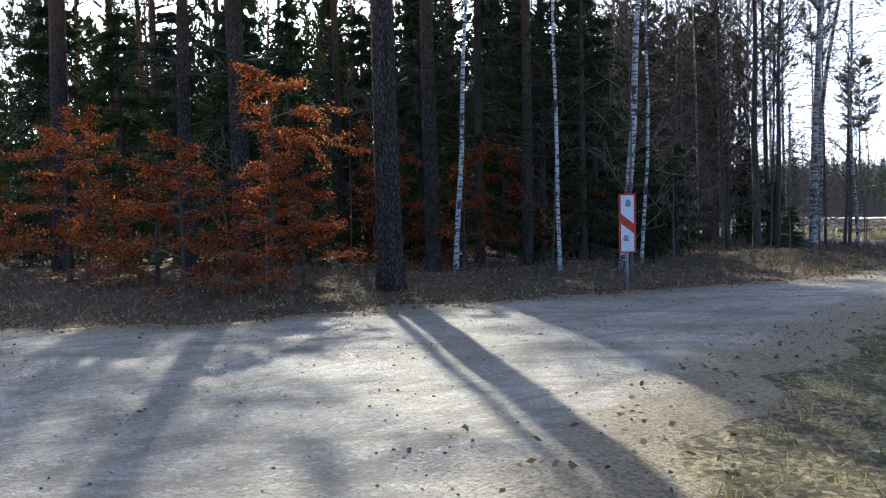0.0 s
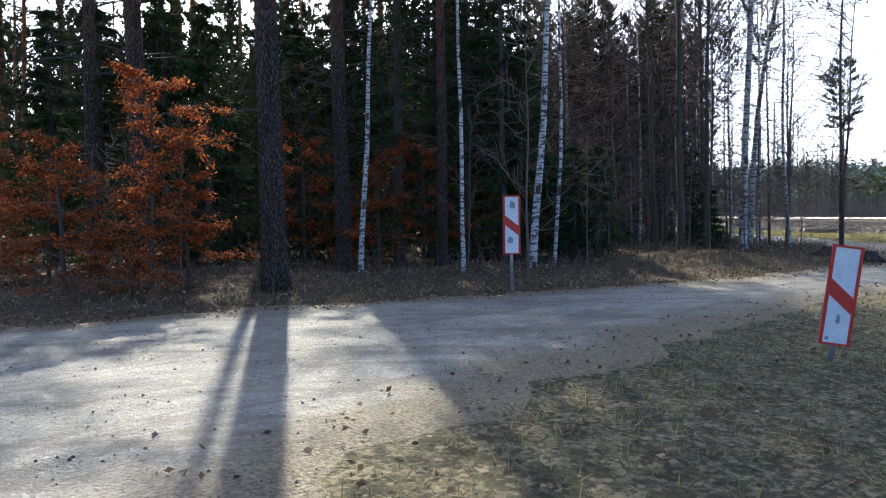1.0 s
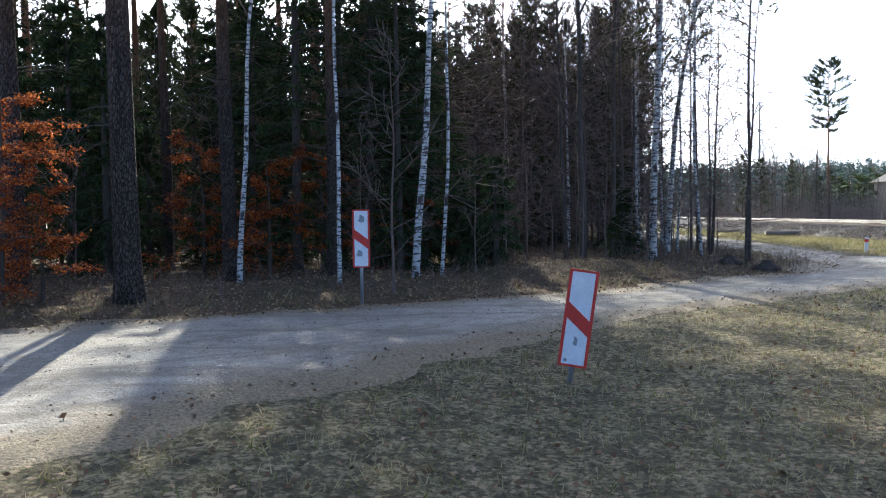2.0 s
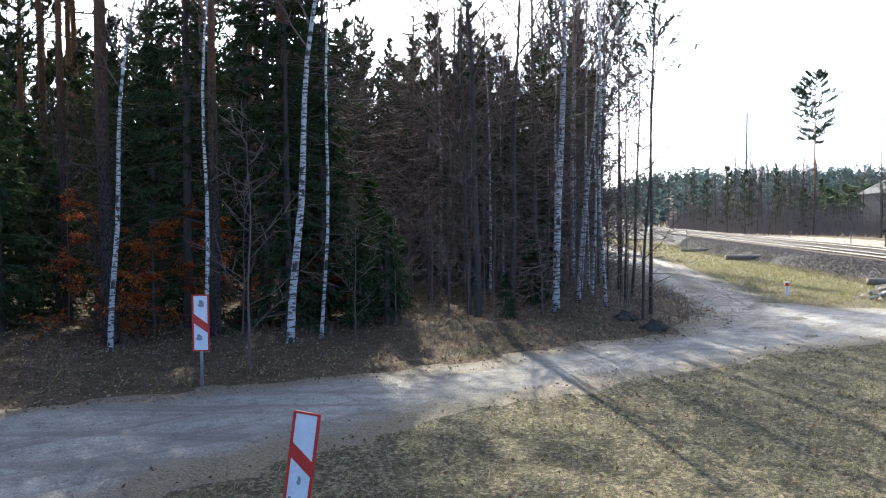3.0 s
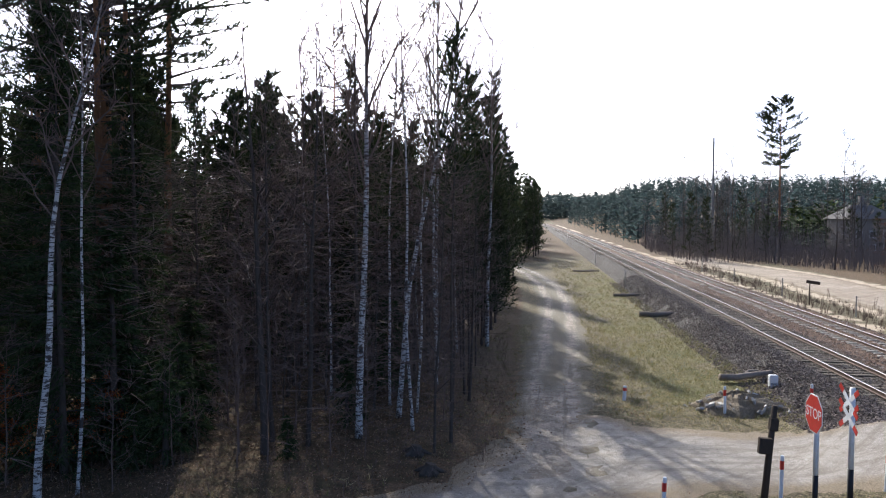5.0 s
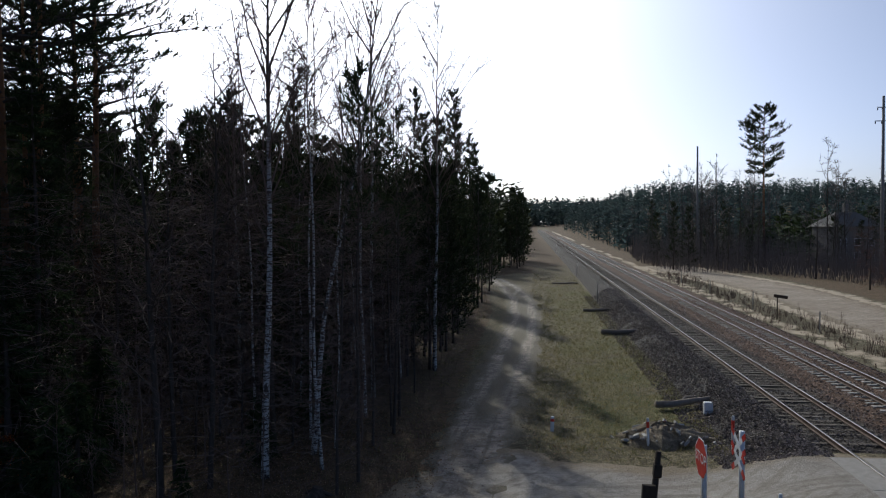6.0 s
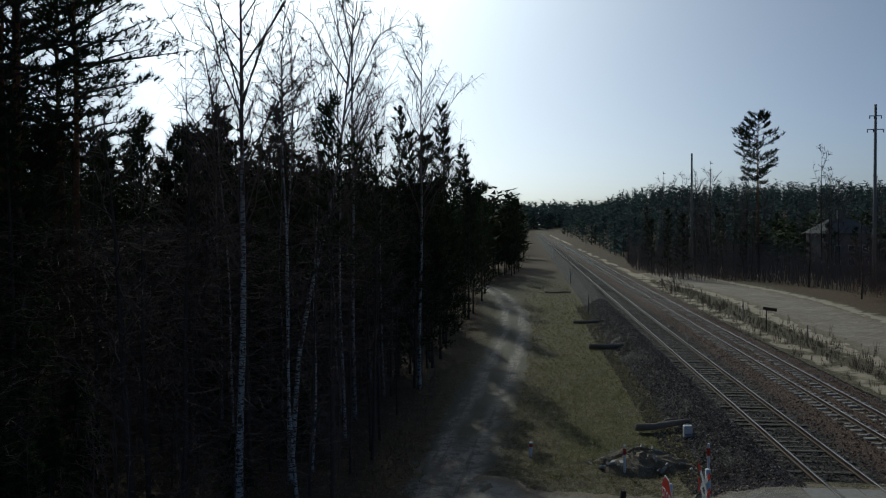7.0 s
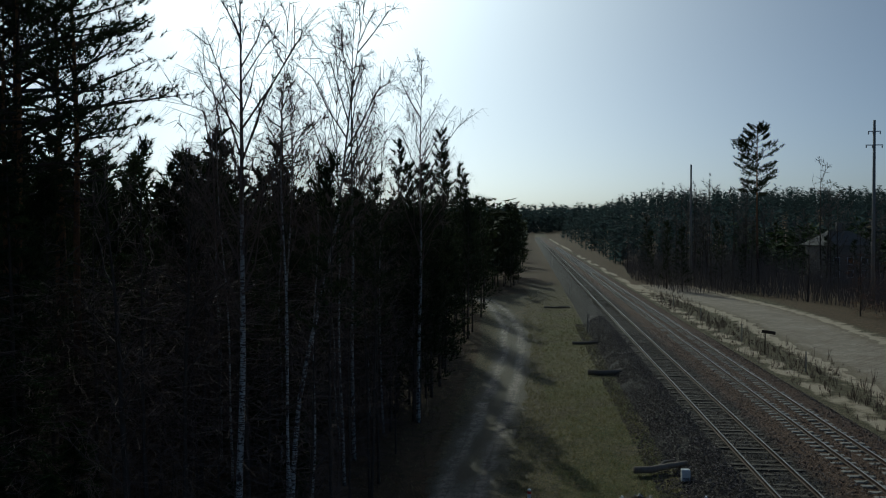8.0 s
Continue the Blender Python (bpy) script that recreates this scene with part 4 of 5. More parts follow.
fill(9, -24, -14.6, 45, 110, 2.0, birches, 0.8, 1.0, 0.5)
fill(48, -40, -14.3, 11, 45, 0.6, sapling, 0.6, 1.2, 0.5, -99)
fill(14, -27, -18.0, 21, 40, 0.7, spruces[2:], 0.5, 1.1, 0.6, -99)
# woods beyond the railway
lights = [Kind("bare_tree", bare_parts(140 + k, h, 0.14, ln, 0.22, 18, 6, 3.0, 1.8, 0.0, 0.02, 5, 1, 0.024), (DARK_BARK, DARK_BARK, GREY_TWIG), BN, "leafless grey-brown tree in the woods beyond the railway", "bare tree", "bare trees beyond the railway") for k, (h, ln) in enumerate([(15, (0, 0)), (17, (0.02, 0.01)), (13, (-0.03, 0))])]
WOODS_EDGE = [(16, 210), (11.5, 160), (12.5, 136), (14.5, 126), (24, 124), (31.5, 107), (32, 90), (33, 60), (70, 60), (110, 210)]
n = 0
while n < 92:
    x, y = rnd(11, 80), rnd(70, 205)
    d = float(poly_dist(np.array([x]), np.array([y]), WOODS_EDGE)[0])
    if d < 0.2 or d > 26 or y < 90 and x > 45 or abs(x - 32.3) < 2 and y < 150:
        continue
    rng.choice(lights if rng.random() < 0.8 else far_youngs).put(x, y, rnd(0, 360), rnd(0.8, 1.15), rnd(0.7, 1.05) * (0.8 if y < 115 else 1.0))
    n += 1
for k in range(16):
    lights[k % 3].put(rnd(17, 31) if k < 11 else rnd(40, 49), rnd(138, 168) if k < 11 else rnd(128, 142), rnd(0, 360), 1.1, rnd(1.1, 1.35))
for x, y, s in ((41.5, 139, 0.7), (43.5, 141, 0.6), (46.5, 140, 0.65), (48.5, 139, 0.8), (26.5, 134, 0.6)):
    far_youngs[1].put(x, y, rnd(0, 360), s * 1.3, s)
for x, y, s in ((-14.9, 41.2, 0.85), (-15.3, 44.4, 0.9), (-14.7, 47.5, 0.9), (-15.7, 38.6, 0.75), (-14.6, 51.0, 0.95), (-14.5, 74.0, 1.1), (-14.4, 79.0, 1.0), (-14.3, 92.0, 1.1), (-14.5, 102.0, 1.15)):
    far_youngs[1].put(x, y, rnd(0, 360), s)
rusty = Kind("oak_bush", beech_parts(131, 7.5, 3800, 3.2), (DARK_BARK, TWIG_BARK, RUSTY_LEAF), ("trunk", "branchwork", "foliage"), "withered oak bush with dull rust-brown leaves", "oak bush", "rusty bushes beyond the railway")
rusty.put(29.6, 95.5, 40, 1.2, 1.0)
rusty.put(32.6, 92.0, 140, 1.3, 1.0)
rusty.put(35.5, 97.0, 250, 1.2, 1.1)


def far_woods(seed, spots, h0, h1, sprays=34, size=1.7):
    """Distant woodland: many ragged conifer crowns in one mesh."""
    g = random.Random(seed)
    mb = MB()
    xs, ys = np.array([p[0] for p in spots]), np.array([p[1] for p in spots])
    for x, y, z in zip(xs.tolist(), ys.tolist(), gz(xs, ys).tolist()):
        h, r = g.uniform(h0, h1) * g.choice((0.7, 0.9, 1.0, 1.0, 1.12)), g.uniform(1.3, 2.6)
        mb.tube([(x, y, z - 1), (x, y, z + h * 0.9)], [0.16, 0.06], 3, False)
        for _ in range(sprays):
            t, a = g.uniform(0.1, 1.0), g.uniform(0, 6.283)
            w = r * (1.15 - t) ** 0.6 * g.uniform(0.2, 1.0)
            d = Vector((math.cos(a), math.sin(a), g.uniform(-0.2, 0.7))).normalized()
            mb.tri(Vector((x + math.cos(a) * w * 0.5, y + math.sin(a) * w * 0.5, z + h * t - 0.3)), d, (d.cross(Vector((0, 0, 1))) + rvec(g) * 0.6).normalized(), size * g.uniform(0.6, 1.2), size * 0.55)
    return mb


def spots(seed, n, x0, x1, y0, y1):
    g = random.Random(seed)
    return [(g.uniform(x0, x1), g.uniform(y0, y1)) for _ in range(n)]


# the hill and ridge woods use the needles with haze in their colour
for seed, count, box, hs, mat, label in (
    (1, 3200, (16, 420, 215, 640), (10, 16), HAZE_NEEDLE, "distant mixed pine woodland on low hills"),
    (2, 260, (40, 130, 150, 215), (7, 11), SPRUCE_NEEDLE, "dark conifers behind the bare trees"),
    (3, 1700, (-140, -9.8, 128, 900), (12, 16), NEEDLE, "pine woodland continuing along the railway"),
    (4, 2800, (-300, 620, 880, 1250), (24, 34), HAZE_NEEDLE, "distant wooded ridge on the horizon"),
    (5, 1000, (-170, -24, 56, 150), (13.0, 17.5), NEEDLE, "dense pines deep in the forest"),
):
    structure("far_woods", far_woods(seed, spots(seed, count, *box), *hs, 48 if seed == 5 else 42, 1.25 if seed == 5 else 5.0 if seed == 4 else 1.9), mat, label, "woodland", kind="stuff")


def brush(seed, count, box, inside, h0, h1, r, flat):
    """A thicket of bare sticks, far too many to count."""
    g = random.Random(seed)
    ar = np.random.RandomState(seed)
    x, y = ar.uniform(box[0], box[1], count), ar.uniform(box[2], box[3], count)
    d = poly_dist(x, y, inside)
    ok = (d > 0.2) & (d < 30) & (line_dist(x, y, [(-19.6, 15.0), (-21.0, 21.0)])[0] > 1.6)
    x, y = x[ok], y[ok]
    mb = MB()
    for x, y, z in zip(x.tolist(), y.tolist(), gz(x, y).tolist()):
        h = g.uniform(h0, h1)
        if flat:
            a = Vector((x, y, z + g.uniform(0.6, 8.5)))
            v = Vector((g.uniform(-1, 1), g.uniform(-1, 1), g.uniform(-0.15, 0.5)))
        else:
            a = Vector((x, y, z - 0.1))
            v = Vector((g.uniform(-0.18, 0.18), g.uniform(-0.18, 0.18), 1))
        e = a + v * h
        mb.spike(a, e, r)
    return mb


structure("brushwood", brush(41, 16000, (11, 80, 70, 205), WOODS_EDGE, 1.5, 8.0, 0.035, False), GREY_TWIG, "dense leafless brushwood under the bare trees", "brushwood", kind="stuff")
structure("dead_twigs", brush(42, 22000, (-30, -14.6, 18, 48), FOREST_POLY, 0.5, 1.7, 0.011, True), TWIG_BARK, "dead brown twigs crossing the pine thicket", "twigs", kind="stuff")

# ---- signs and posts ----
def frame_panel(w, h, top, parent, face):
    """A tall white warning board with a red rim and one slanting red band; face is its pose."""
    b = MB()
    b.box(-w / 2, w / 2, -0.008, 0.008, 0, h, face, 0.003)
    board = part("board", b, WHITE_PAINT, parent, "weathered white board")
    rim = MB()
    t = 0.028
    for x0, x1, z0, z1 in ((-w / 2 - 0.004, -w / 2 + t, -0.004, h + 0.004), (w / 2 - t, w / 2 + 0.004, -0.004, h + 0.004), (-w / 2 + t, w / 2 - t, -0.004, t * 0.7), (-w / 2 + t, w / 2 - t, h - t * 0.7, h + 0.004)):
        rim.box(x0, x1, -0.014, 0.012, z0, z1, face)
    part("rim", rim, RED_PAINT, board, "faded red painted rim")
    band = MB()
    q = face @ pose(0, -0.009, 0, 90, 0, 0)
    i = w / 2 - t
    band.prism([(-i, 0.50 * h), (i, 0.32 * h), (i, 0.485 * h), (-i, 0.665 * h)], 0.0, 0.006, q)
    part("red_band", band, RED_PAINT, board, "slanting red band")
    return board


def marker_sign(x, y, z, face_rz, lean, label, scuffs, foot):
    top = thing("warning_marker", label, "road sign", (x, y, foot), group="railway crossing distance markers")
    face = pose(0, 0, z - foot, 0, lean, face_rz)
    board = frame_panel(0.29, 1.0, 1, top, face)
    p = MB()
    e = face @ Vector((0, 0.03, 0.9))
    f = face @ Vector((0, 0.03, 0.0))
    d = (e - f).normalized()
    p.tube([e - d * (e.z + 0.2) / d.z, e], [0.03, 0.03], 10)
    part("post", p, GALV, top, "galvanised steel post", True)
    for sx, sz, w, h in scuffs:
        s = MB()
        n = 9
        s.prism([(sx + w * math.cos(6.283 * k / n) * (1 + 0.3 * math.sin(k * 2.7)), sz + h * math.sin(6.283 * k / n) * (1 + 0.25 * math.cos(k * 3.9))) for k in range(n)], 0.0, 0.002, face @ pose(0, -0.010, 0, 90, 0, 0))
        part("scuff", s, SCUFF, board, "grey scuffed patch")


marker_sign(-24.05, 12.2, -0.12, 14, 0.0, "white marker board with red rim and one red band", ((0.01, 0.84, 0.05, 0.07), (-0.03, 0.24, 0.05, 0.06)), gzs(-24.05, 12.2))
marker_sign(-20.72, 6.95, -0.81, -2, 8.0, "leaning white marker board with red rim above dry grass", ((0.0, 0.26, 0.022, 0.05), (-0.08, 0.06, 0.02, 0.02)), gzs(-20.72, 6.95))


def bollard(x, y, h, label, lean=0.0, lower=WHITE_PAINT, r=0.047):
    z = gzs(x, y)
    top = thing("bollard", label, "bollard", (x, y, z), group="white bollards by the crossing")
    b = MB()
    m = pose(0, 0, 0, 0, lean, 0)
    b.tube([m @ Vector((0, 0, -0.2)), m @ Vector((0, 0, h * 0.97)), m @ Vector((0, 0, h))], [r, r, r * 0.75], 10)
    part("shaft", b, lower, top, smooth=False)
    c = MB()
    c.tube([m @ Vector((0, 0, h * 0.68)), m @ Vector((0, 0, h * 0.88))], [r * 1.07, r * 1.07], 10)
    part("red_band", c, RED_PAINT, top, "red painted band")


bollard(-9.34, 17.31, 1.02, "white crossing bollard with a red band beside the road", 2)
bollard(-6.2, 19.2, 1.08, "white crossing bollard with a red band beside the road", 1)
bollard(-5.58, 27.33, 1.05, "white crossing bollard with a red band by the rubble heap", -1)
bollard(-2.93, 26.7, 1.25, "tall white crossing bollard with a red band by the tracks", 0)
bollard(-3.74, 19.24, 1.0, "white crossing bollard with a red band beside the road", 2)
bollard(-8.8, 29.2, 0.55, "short faded bollard with a red band in the grass", 3, r=0.07)
bollard(-8.19, 16.75, 0.6, "short blue-grey post with a red band beside the road", 0, BLUE_PAINT, 0.09)


def wooden_post():
    z = gzs(-6.97, 18.08)
    top = thing("wooden_post", "leaning dark tarred wooden post with a small box", "post", (-6.97, 18.08, z))
    b = MB()
    b.tube([(0, 0, -0.3), (0.13, 0, 1.3), (0.25, 0, 2.55)], [0.085, 0.075, 0.065], 8)
    part("pole", b, POST_WOOD, top, smooth=True)
    c = MB()
    c.box(-0.28, 0.02, -0.2, -0.06, 1.45, 1.82, pose(0.03, 0, 0, 0, 4, 0), 0.015)
    part("box", c, POST_WOOD, top, "dark weathered equipment box")
    d = MB()
    d.box(-0.07, 0.11, -0.09, 0.09, 1.98, 2.28, pose(0.02, 0, 0, 0, 5, 0), 0.02)
    part("head", d, POST_WOOD, top, "dark block fixed near the top")


wooden_post()


def octagon(r):
    return [(r * math.cos(math.pi / 8 + k * math.pi / 4), r * math.sin(math.pi / 8 + k * math.pi / 4)) for k in range(8)]


def lettering(text, size, m, parent, material):
    cu = bpy.data.curves.new("lettering", "FONT")
    cu.body, cu.size, cu.align_x, cu.align_y, cu.extrude = text, size, "CENTER", "CENTER", 0.002
    ob = new("lettering", cu)
    bpy.context.view_layer.update()
    me = bpy.data.meshes.new_from_object(ob.evaluated_get(bpy.context.evaluated_depsgraph_get()))
    bpy.data.objects.remove(ob)
    me.materials.clear()
    me.materials.append(material)
    o = part("lettering", me, None, parent, "white raised capital letters")
    o.matrix_basis = m
    return o


def stop_sign(x, y, face_rz):
    z = gzs(x, y)
    top = thing("stop_sign", "red octagonal stop sign on a white post with a black foot", "stop sign", (x, y, z))
    p = MB()
    p.tube([(0, 0, 0.8), (0, 0, 2.57)], [0.06, 0.06], 12)
    part("post", p, WHITE_PAINT, top, "white painted post", True)
    p = MB()
    p.tube([(0, 0, -0.2), (0, 0, 0.8)], [0.063, 0.063], 12)
    part("post_foot", p, BLACK_PAINT, top, "black painted foot", True)
    face = pose(0, 0, 2.27, 0, 0, face_rz) @ pose(0, -0.075, 0, 90, 0, 0)
    b = MB()
    b.prism(octagon(0.49), -0.01, 0.0, face)
    plate = part("plate", b, WHITE_PAINT, top, "white edged octagonal plate")
    r = MB()
    r.prism(octagon(0.46), 0.0, 0.004, face)
    part("red_face", r, RED_PAINT, plate, "red octagonal face")
    lettering("STOP", 0.34, face @ pose(0, 0, 0.006), plate, WHITE_PAINT)


stop_sign(-5.6, 18.62, -86)


def cross_sign(x, y, face_rz):
    z = gzs(x, y)
    top = thing("railway_cross_sign", "red and white double railway cross on a white post", "railway sign", (x, y, z))
    p = MB()
    p.tube([(0, 0, 0.78), (0, 0, 2.74)], [0.065, 0.065], 12)
    part("post", p, WHITE_PAINT, top, "white painted post", True)
    p = MB()
    p.tube([(0, 0, -0.2), (0, 0, 0.78)], [0.068, 0.068], 12)
    part("post_foot", p, BLACK_PAINT, top, "black painted foot", True)
    for zc, s in ((2.42, 1.0), (2.06, -1.0)):
        for a in ((35, -35) if s > 0 else (35, -35)):
            face = pose(0, -0.08 - (0.012 if a > 0 else 0), zc, 0, a, 0)
            face = pose(0, 0, 0, 0, 0, face_rz) @ face
            arm = MB()
            arm.box(-0.55, 0.55, -0.005, 0.005, -0.06, 0.06, face)
            o = part("cross_arm", arm, WHITE_PAINT, top, "white crossing arm")
            for e in (-1, 1):
                tip = MB()
                tip.box(min(e * 0.55, e * 0.33) - 0.002, max(e * 0.55, e * 0.33) + 0.002, -0.008, 0.008, -0.063, 0.063, face)
                part("red_tip", tip, RED_PAINT, o, "red painted arm end")


cross_sign(-4.66, 19.0, -86)


# ---- crossing, heap, logs and stones ----
def crossing_panel(x0, x1, y0, y1):
    b = MB()
    b.box(x0, x1, y0, y1, -0.15, 0.0, None, 0.015)
    return b


deck = thing("crossing_deck", "worn concrete panels between the rails of the level crossing", "level crossing", (0, 0, 0))
for x0, x1 in ((-0.85, -0.09), (0.10, 0.74), (0.76, 1.40), (1.59, 2.6), (2.62, 3.96), (4.14, 4.8), (4.82, 5.46), (5.64, 6.6)):
    for k in range(2):
        part("panel", crossing_panel(x0, x1, 18.3 + 2.91 * k, 21.19 + 2.91 * k), CONCRETE, deck)


def heap():
    g = random.Random(5)
    top = thing("rubble_heap", "low heap of pale sand, broken concrete and stones", "rubble heap", (-4.95, 28.3, gzs(-4.95, 28.3)))
    b = MB()
    n = 26
    for j in range(9):
        for i in range(n):
            a, r = 6.283 * i / n, 1.5 * j / 8
            rr = r * (1 + 0.18 * math.sin(3 * a + 1) + 0.1 * math.sin(7 * a))
            b.v.append((rr * math.cos(a) * 1.15, rr * math.sin(a) * 0.8, 0.72 * (1 - (j / 8) ** 1.5) - 0.06 + 0.06 * g.uniform(-1, 1) * (j < 8)))
    b.f = [(j * n + i, j * n + (i + 1) % n, (j + 1) * n + (i + 1) % n, (j + 1) * n + i) for j in range(8) for i in range(n)]
    part("sand_mound", b, SAND, top, "pale sand and rubble")
    for k in range(46):
        a, r, s = g.uniform(0, 6.283), g.uniform(0.5, 1.7), g.uniform(0.04, 0.15)
        c = MB()
        m = pose(r * math.cos(a) * 1.1, r * math.sin(a) * 0.75, 0.68 * max(0, 1 - (r / 1.55) ** 1.5), g.uniform(0, 60), g.uniform(0, 60), g.uniform(0, 360))
        c.box(-s, s, -s * 0.7, s * 0.7, -s * 0.35, s * 0.35, m, s * 0.12)
        part("concrete_chunk", c, PALE if k % 3 else CONCRETE, top)


heap()


def log(x, y, length, r, rz, label, lift=0.0):
    z = gzs(x, y)
    top = thing("log", label, "log", (x, y, z + r * 0.8 + lift), rz, "felled logs beside the track")
    b = MB()
    k = length / 2
    b.tube([(-k, 0.05, 0.02), (-k * 0.4, -0.06, 0.0), (k * 0.3, 0.03, 0.03), (k, -0.03, 0.10)], [r, r * 0.95, r * 0.85, r * 0.6], 9)
    part("trunk", b, DEAD_WOOD, top, smooth=True)
    b = MB()
    b.tube([(-k * 0.1, 0, 0.03), (k * 0.25, 0.25, 0.16), (k * 0.7, 0.32, 0.14)], [r * 0.5, r * 0.4, r * 0.25], 7)
    part("branch_stub", b, DEAD_WOOD, top)


log(-3.3, 33.3, 2.5, 0.15, 24, "weathered log lying on the ballast edge", 0.12)
log(-2.7, 56.3, 3.8, 0.19, 8, "weathered forked log lying in the dry grass", 0.05)
log(-3.4, 71.5, 2.9, 0.15, 12, "weathered log lying in the dry grass")
log(-5.0, 103.0, 3.4, 0.12, -10, "weathered log lying in the dry grass")


def stump(x, y):
    top = thing("tree_stump", "dark cut tree stump at the forest edge", "tree stump", (x, y, gzs(x, y)))
    b = MB()
    b.tube([(0, 0, -0.1), (0.01, 0, 0.05), (0.02, 0.01, 0.12), (0.05, 0.02, 0.25)], [0.36, 0.25, 0.19, 0.15], 9)
    for a in (0.3, 1.7, 2.9, 4.1, 5.4):
        d = Vector((math.cos(a), math.sin(a), 0))
        b.tube([d * 0.1 + Vector((0, 0, 0.12)), d * 0.34 + Vector((0, 0, 0.03)), d * (0.45 + 0.12 * math.sin(3 * a)) + Vector((0, 0, -0.08))], [0.09, 0.06, 0.03], 6)
    part("wood", b, DARK_BARK, top)


stump(-15.6, 21.4)
stump(-15.0, 20.0)


def marker_stone(x, y):
    z = gzs(x, y)
    top = thing("marker_stone", "small white painted concrete kilometre stone", "marker stone", (x, y, z))
    b = MB()
    b.box(-0.17, 0.17, -0.12, 0.12, -0.1, 0.52, None, 0.03)
    part("block", b, WHITE_PAINT, top)
    c = MB()
    c.box(-0.12, 0.12, -0.126, -0.119, 0.14, 0.2)
    part("bars", c, SCUFF, top)


marker_stone(-2.5, 32.3)


def line_post(x, y, h, label, board=False, r=0.05):
    z = gzs(x, y)
    top = thing("trackside_post", label, "post", (x, y, z), group="trackside posts")
    b = MB()
    b.tube([(0, 0, -0.2), (0.02, 0, h)], [r, r * 0.9], 8)
    part("shaft", b, POST_WOOD if board else CONCRETE, top)
    if board:
        c = MB()
        c.box(-0.55, 0.55, -0.09, -0.06, h - 0.16, h + 0.10, pose(0, 0, 0, 0, 8, 0), 0.01)
        part("board", c, POST_WOOD, top, "dark tilted board")


for x, y, h in ((-2.9, 79.0, 1.9), (-2.6, 118.0, 2.0), (-2.4, 210.0, 3.0), (10.5, 73.5, 1.7), (11.0, 58.5, 1.5), (11.3, 46.0, 1.5), (10.4, 90.0, 1.5), (10.3, 106.0, 1.5)):
    line_post(x, y, h, "thin grey post beside the railway")
line_post(10.5, 66.5, 1.9, "dark post with a tilted board beyond the tracks", True)


def power_pole(x, y, h, label, arms):
    z = gzs(x, y)
    top = thing("power_pole", label, "power pole", (x, y, z), group="power poles beyond the railway")
    b = MB()
    b.tube([(0, 0, -0.5), (0, 0, h)], [0.26, 0.16], 10)
    part("pole", b, CONCRETE, top, smooth=True)
    for az, w in arms:
        c = MB()
        c.box(-w, w, -0.05, 0.05, az - 0.06, az + 0.06, None, 0.01)
        arm = part("crossarm", c, GALV, top, "steel crossarm")
        for s in (-0.92, -0.2, 0.92):
            d = MB()
            d.tube([(s * w, 0, az - 0.06), (s * w, 0, az - 0.2), (s * w, 0, az - 0.4)], [0.05, 0.07, 0.05], 6)
            part("insulator", d, DARK_BARK, arm)


power_pole(37.0, 110.0, 24.5, "tall pale power pole with crossarms above the woods", ((21.2, 1.1), (23.0, 0.8)))
power_pole(21.4, 150.0, 22.0, "tall pale power pole above the bare trees", ())


def house():
    top = thing("house", "house with a pale hipped roof among the trees", "house", (47.6, 150.0, gzs(47.6, 150.0)), 12)
    w, d, h = 4.2, 3.6, 7.0
    b = MB()
    b.box(-w, w, -d, d, -0.5, h)
    wall = part("wall", b, PLASTER, top)
    r = MB()
    r.v = [(-w - 0.6, -d - 0.6, h), (w + 0.6, -d - 0.6, h), (w + 0.6, d + 0.6, h), (-w - 0.6, d + 0.6, h), (-2.0, 0, h + 2.6), (2.0, 0, h + 2.6)]
    r.f = [(0, 1, 5, 4), (1, 2, 5), (2, 3, 4, 5), (3, 0, 4), (3, 2, 1, 0)]
    part("roof", r, ROOF, top, "pale sheet roof")
    c = MB()
    c.box(-0.4, 0.4, -0.4, 0.4, h + 2.4, h + 4.2)
    part("chimney", c, PLASTER, top)
    for x in (-2.6, 0, 2.6):
        for z in (1.2, 3.6):
            g = MB()
            g.box(x - 0.6, x + 0.6, -d - 0.04, -d + 0.02, z, z + 1.3)
            win = part("window", g, WHITE_PAINT, top)
            q = MB()
            q.box(x - 0.5, x + 0.5, -d - 0.05, -d - 0.041, z + 0.1, z + 1.2)
            part("pane", q, BLACK_PAINT, win, "dark window glass")


house()


# ---- loose cover: stones, leaves, grass ----
def pebble(mb, g, x, y, z, s):
    b = len(mb.v)
    for dx, dy, dz in ((1, 0, 0), (-1, 0, 0), (0, 1, 0), (0, -1, 0), (0, 0, 0.8), (0, 0, -0.6)):
        k = s * g.uniform(0.6, 1.25)
        mb.v.append((x + dx * k + g.uniform(-0.3, 0.3) * s, y + dy * k + g.uniform(-0.3, 0.3) * s, z + dz * k))
    mb.f += [(b + i, b + j, b + k) for i, j, k in ((0, 2, 4), (2, 1, 4), (1, 3, 4), (3, 0, 4), (2, 0, 5), (1, 2, 5), (3, 1, 5), (0, 3, 5))]


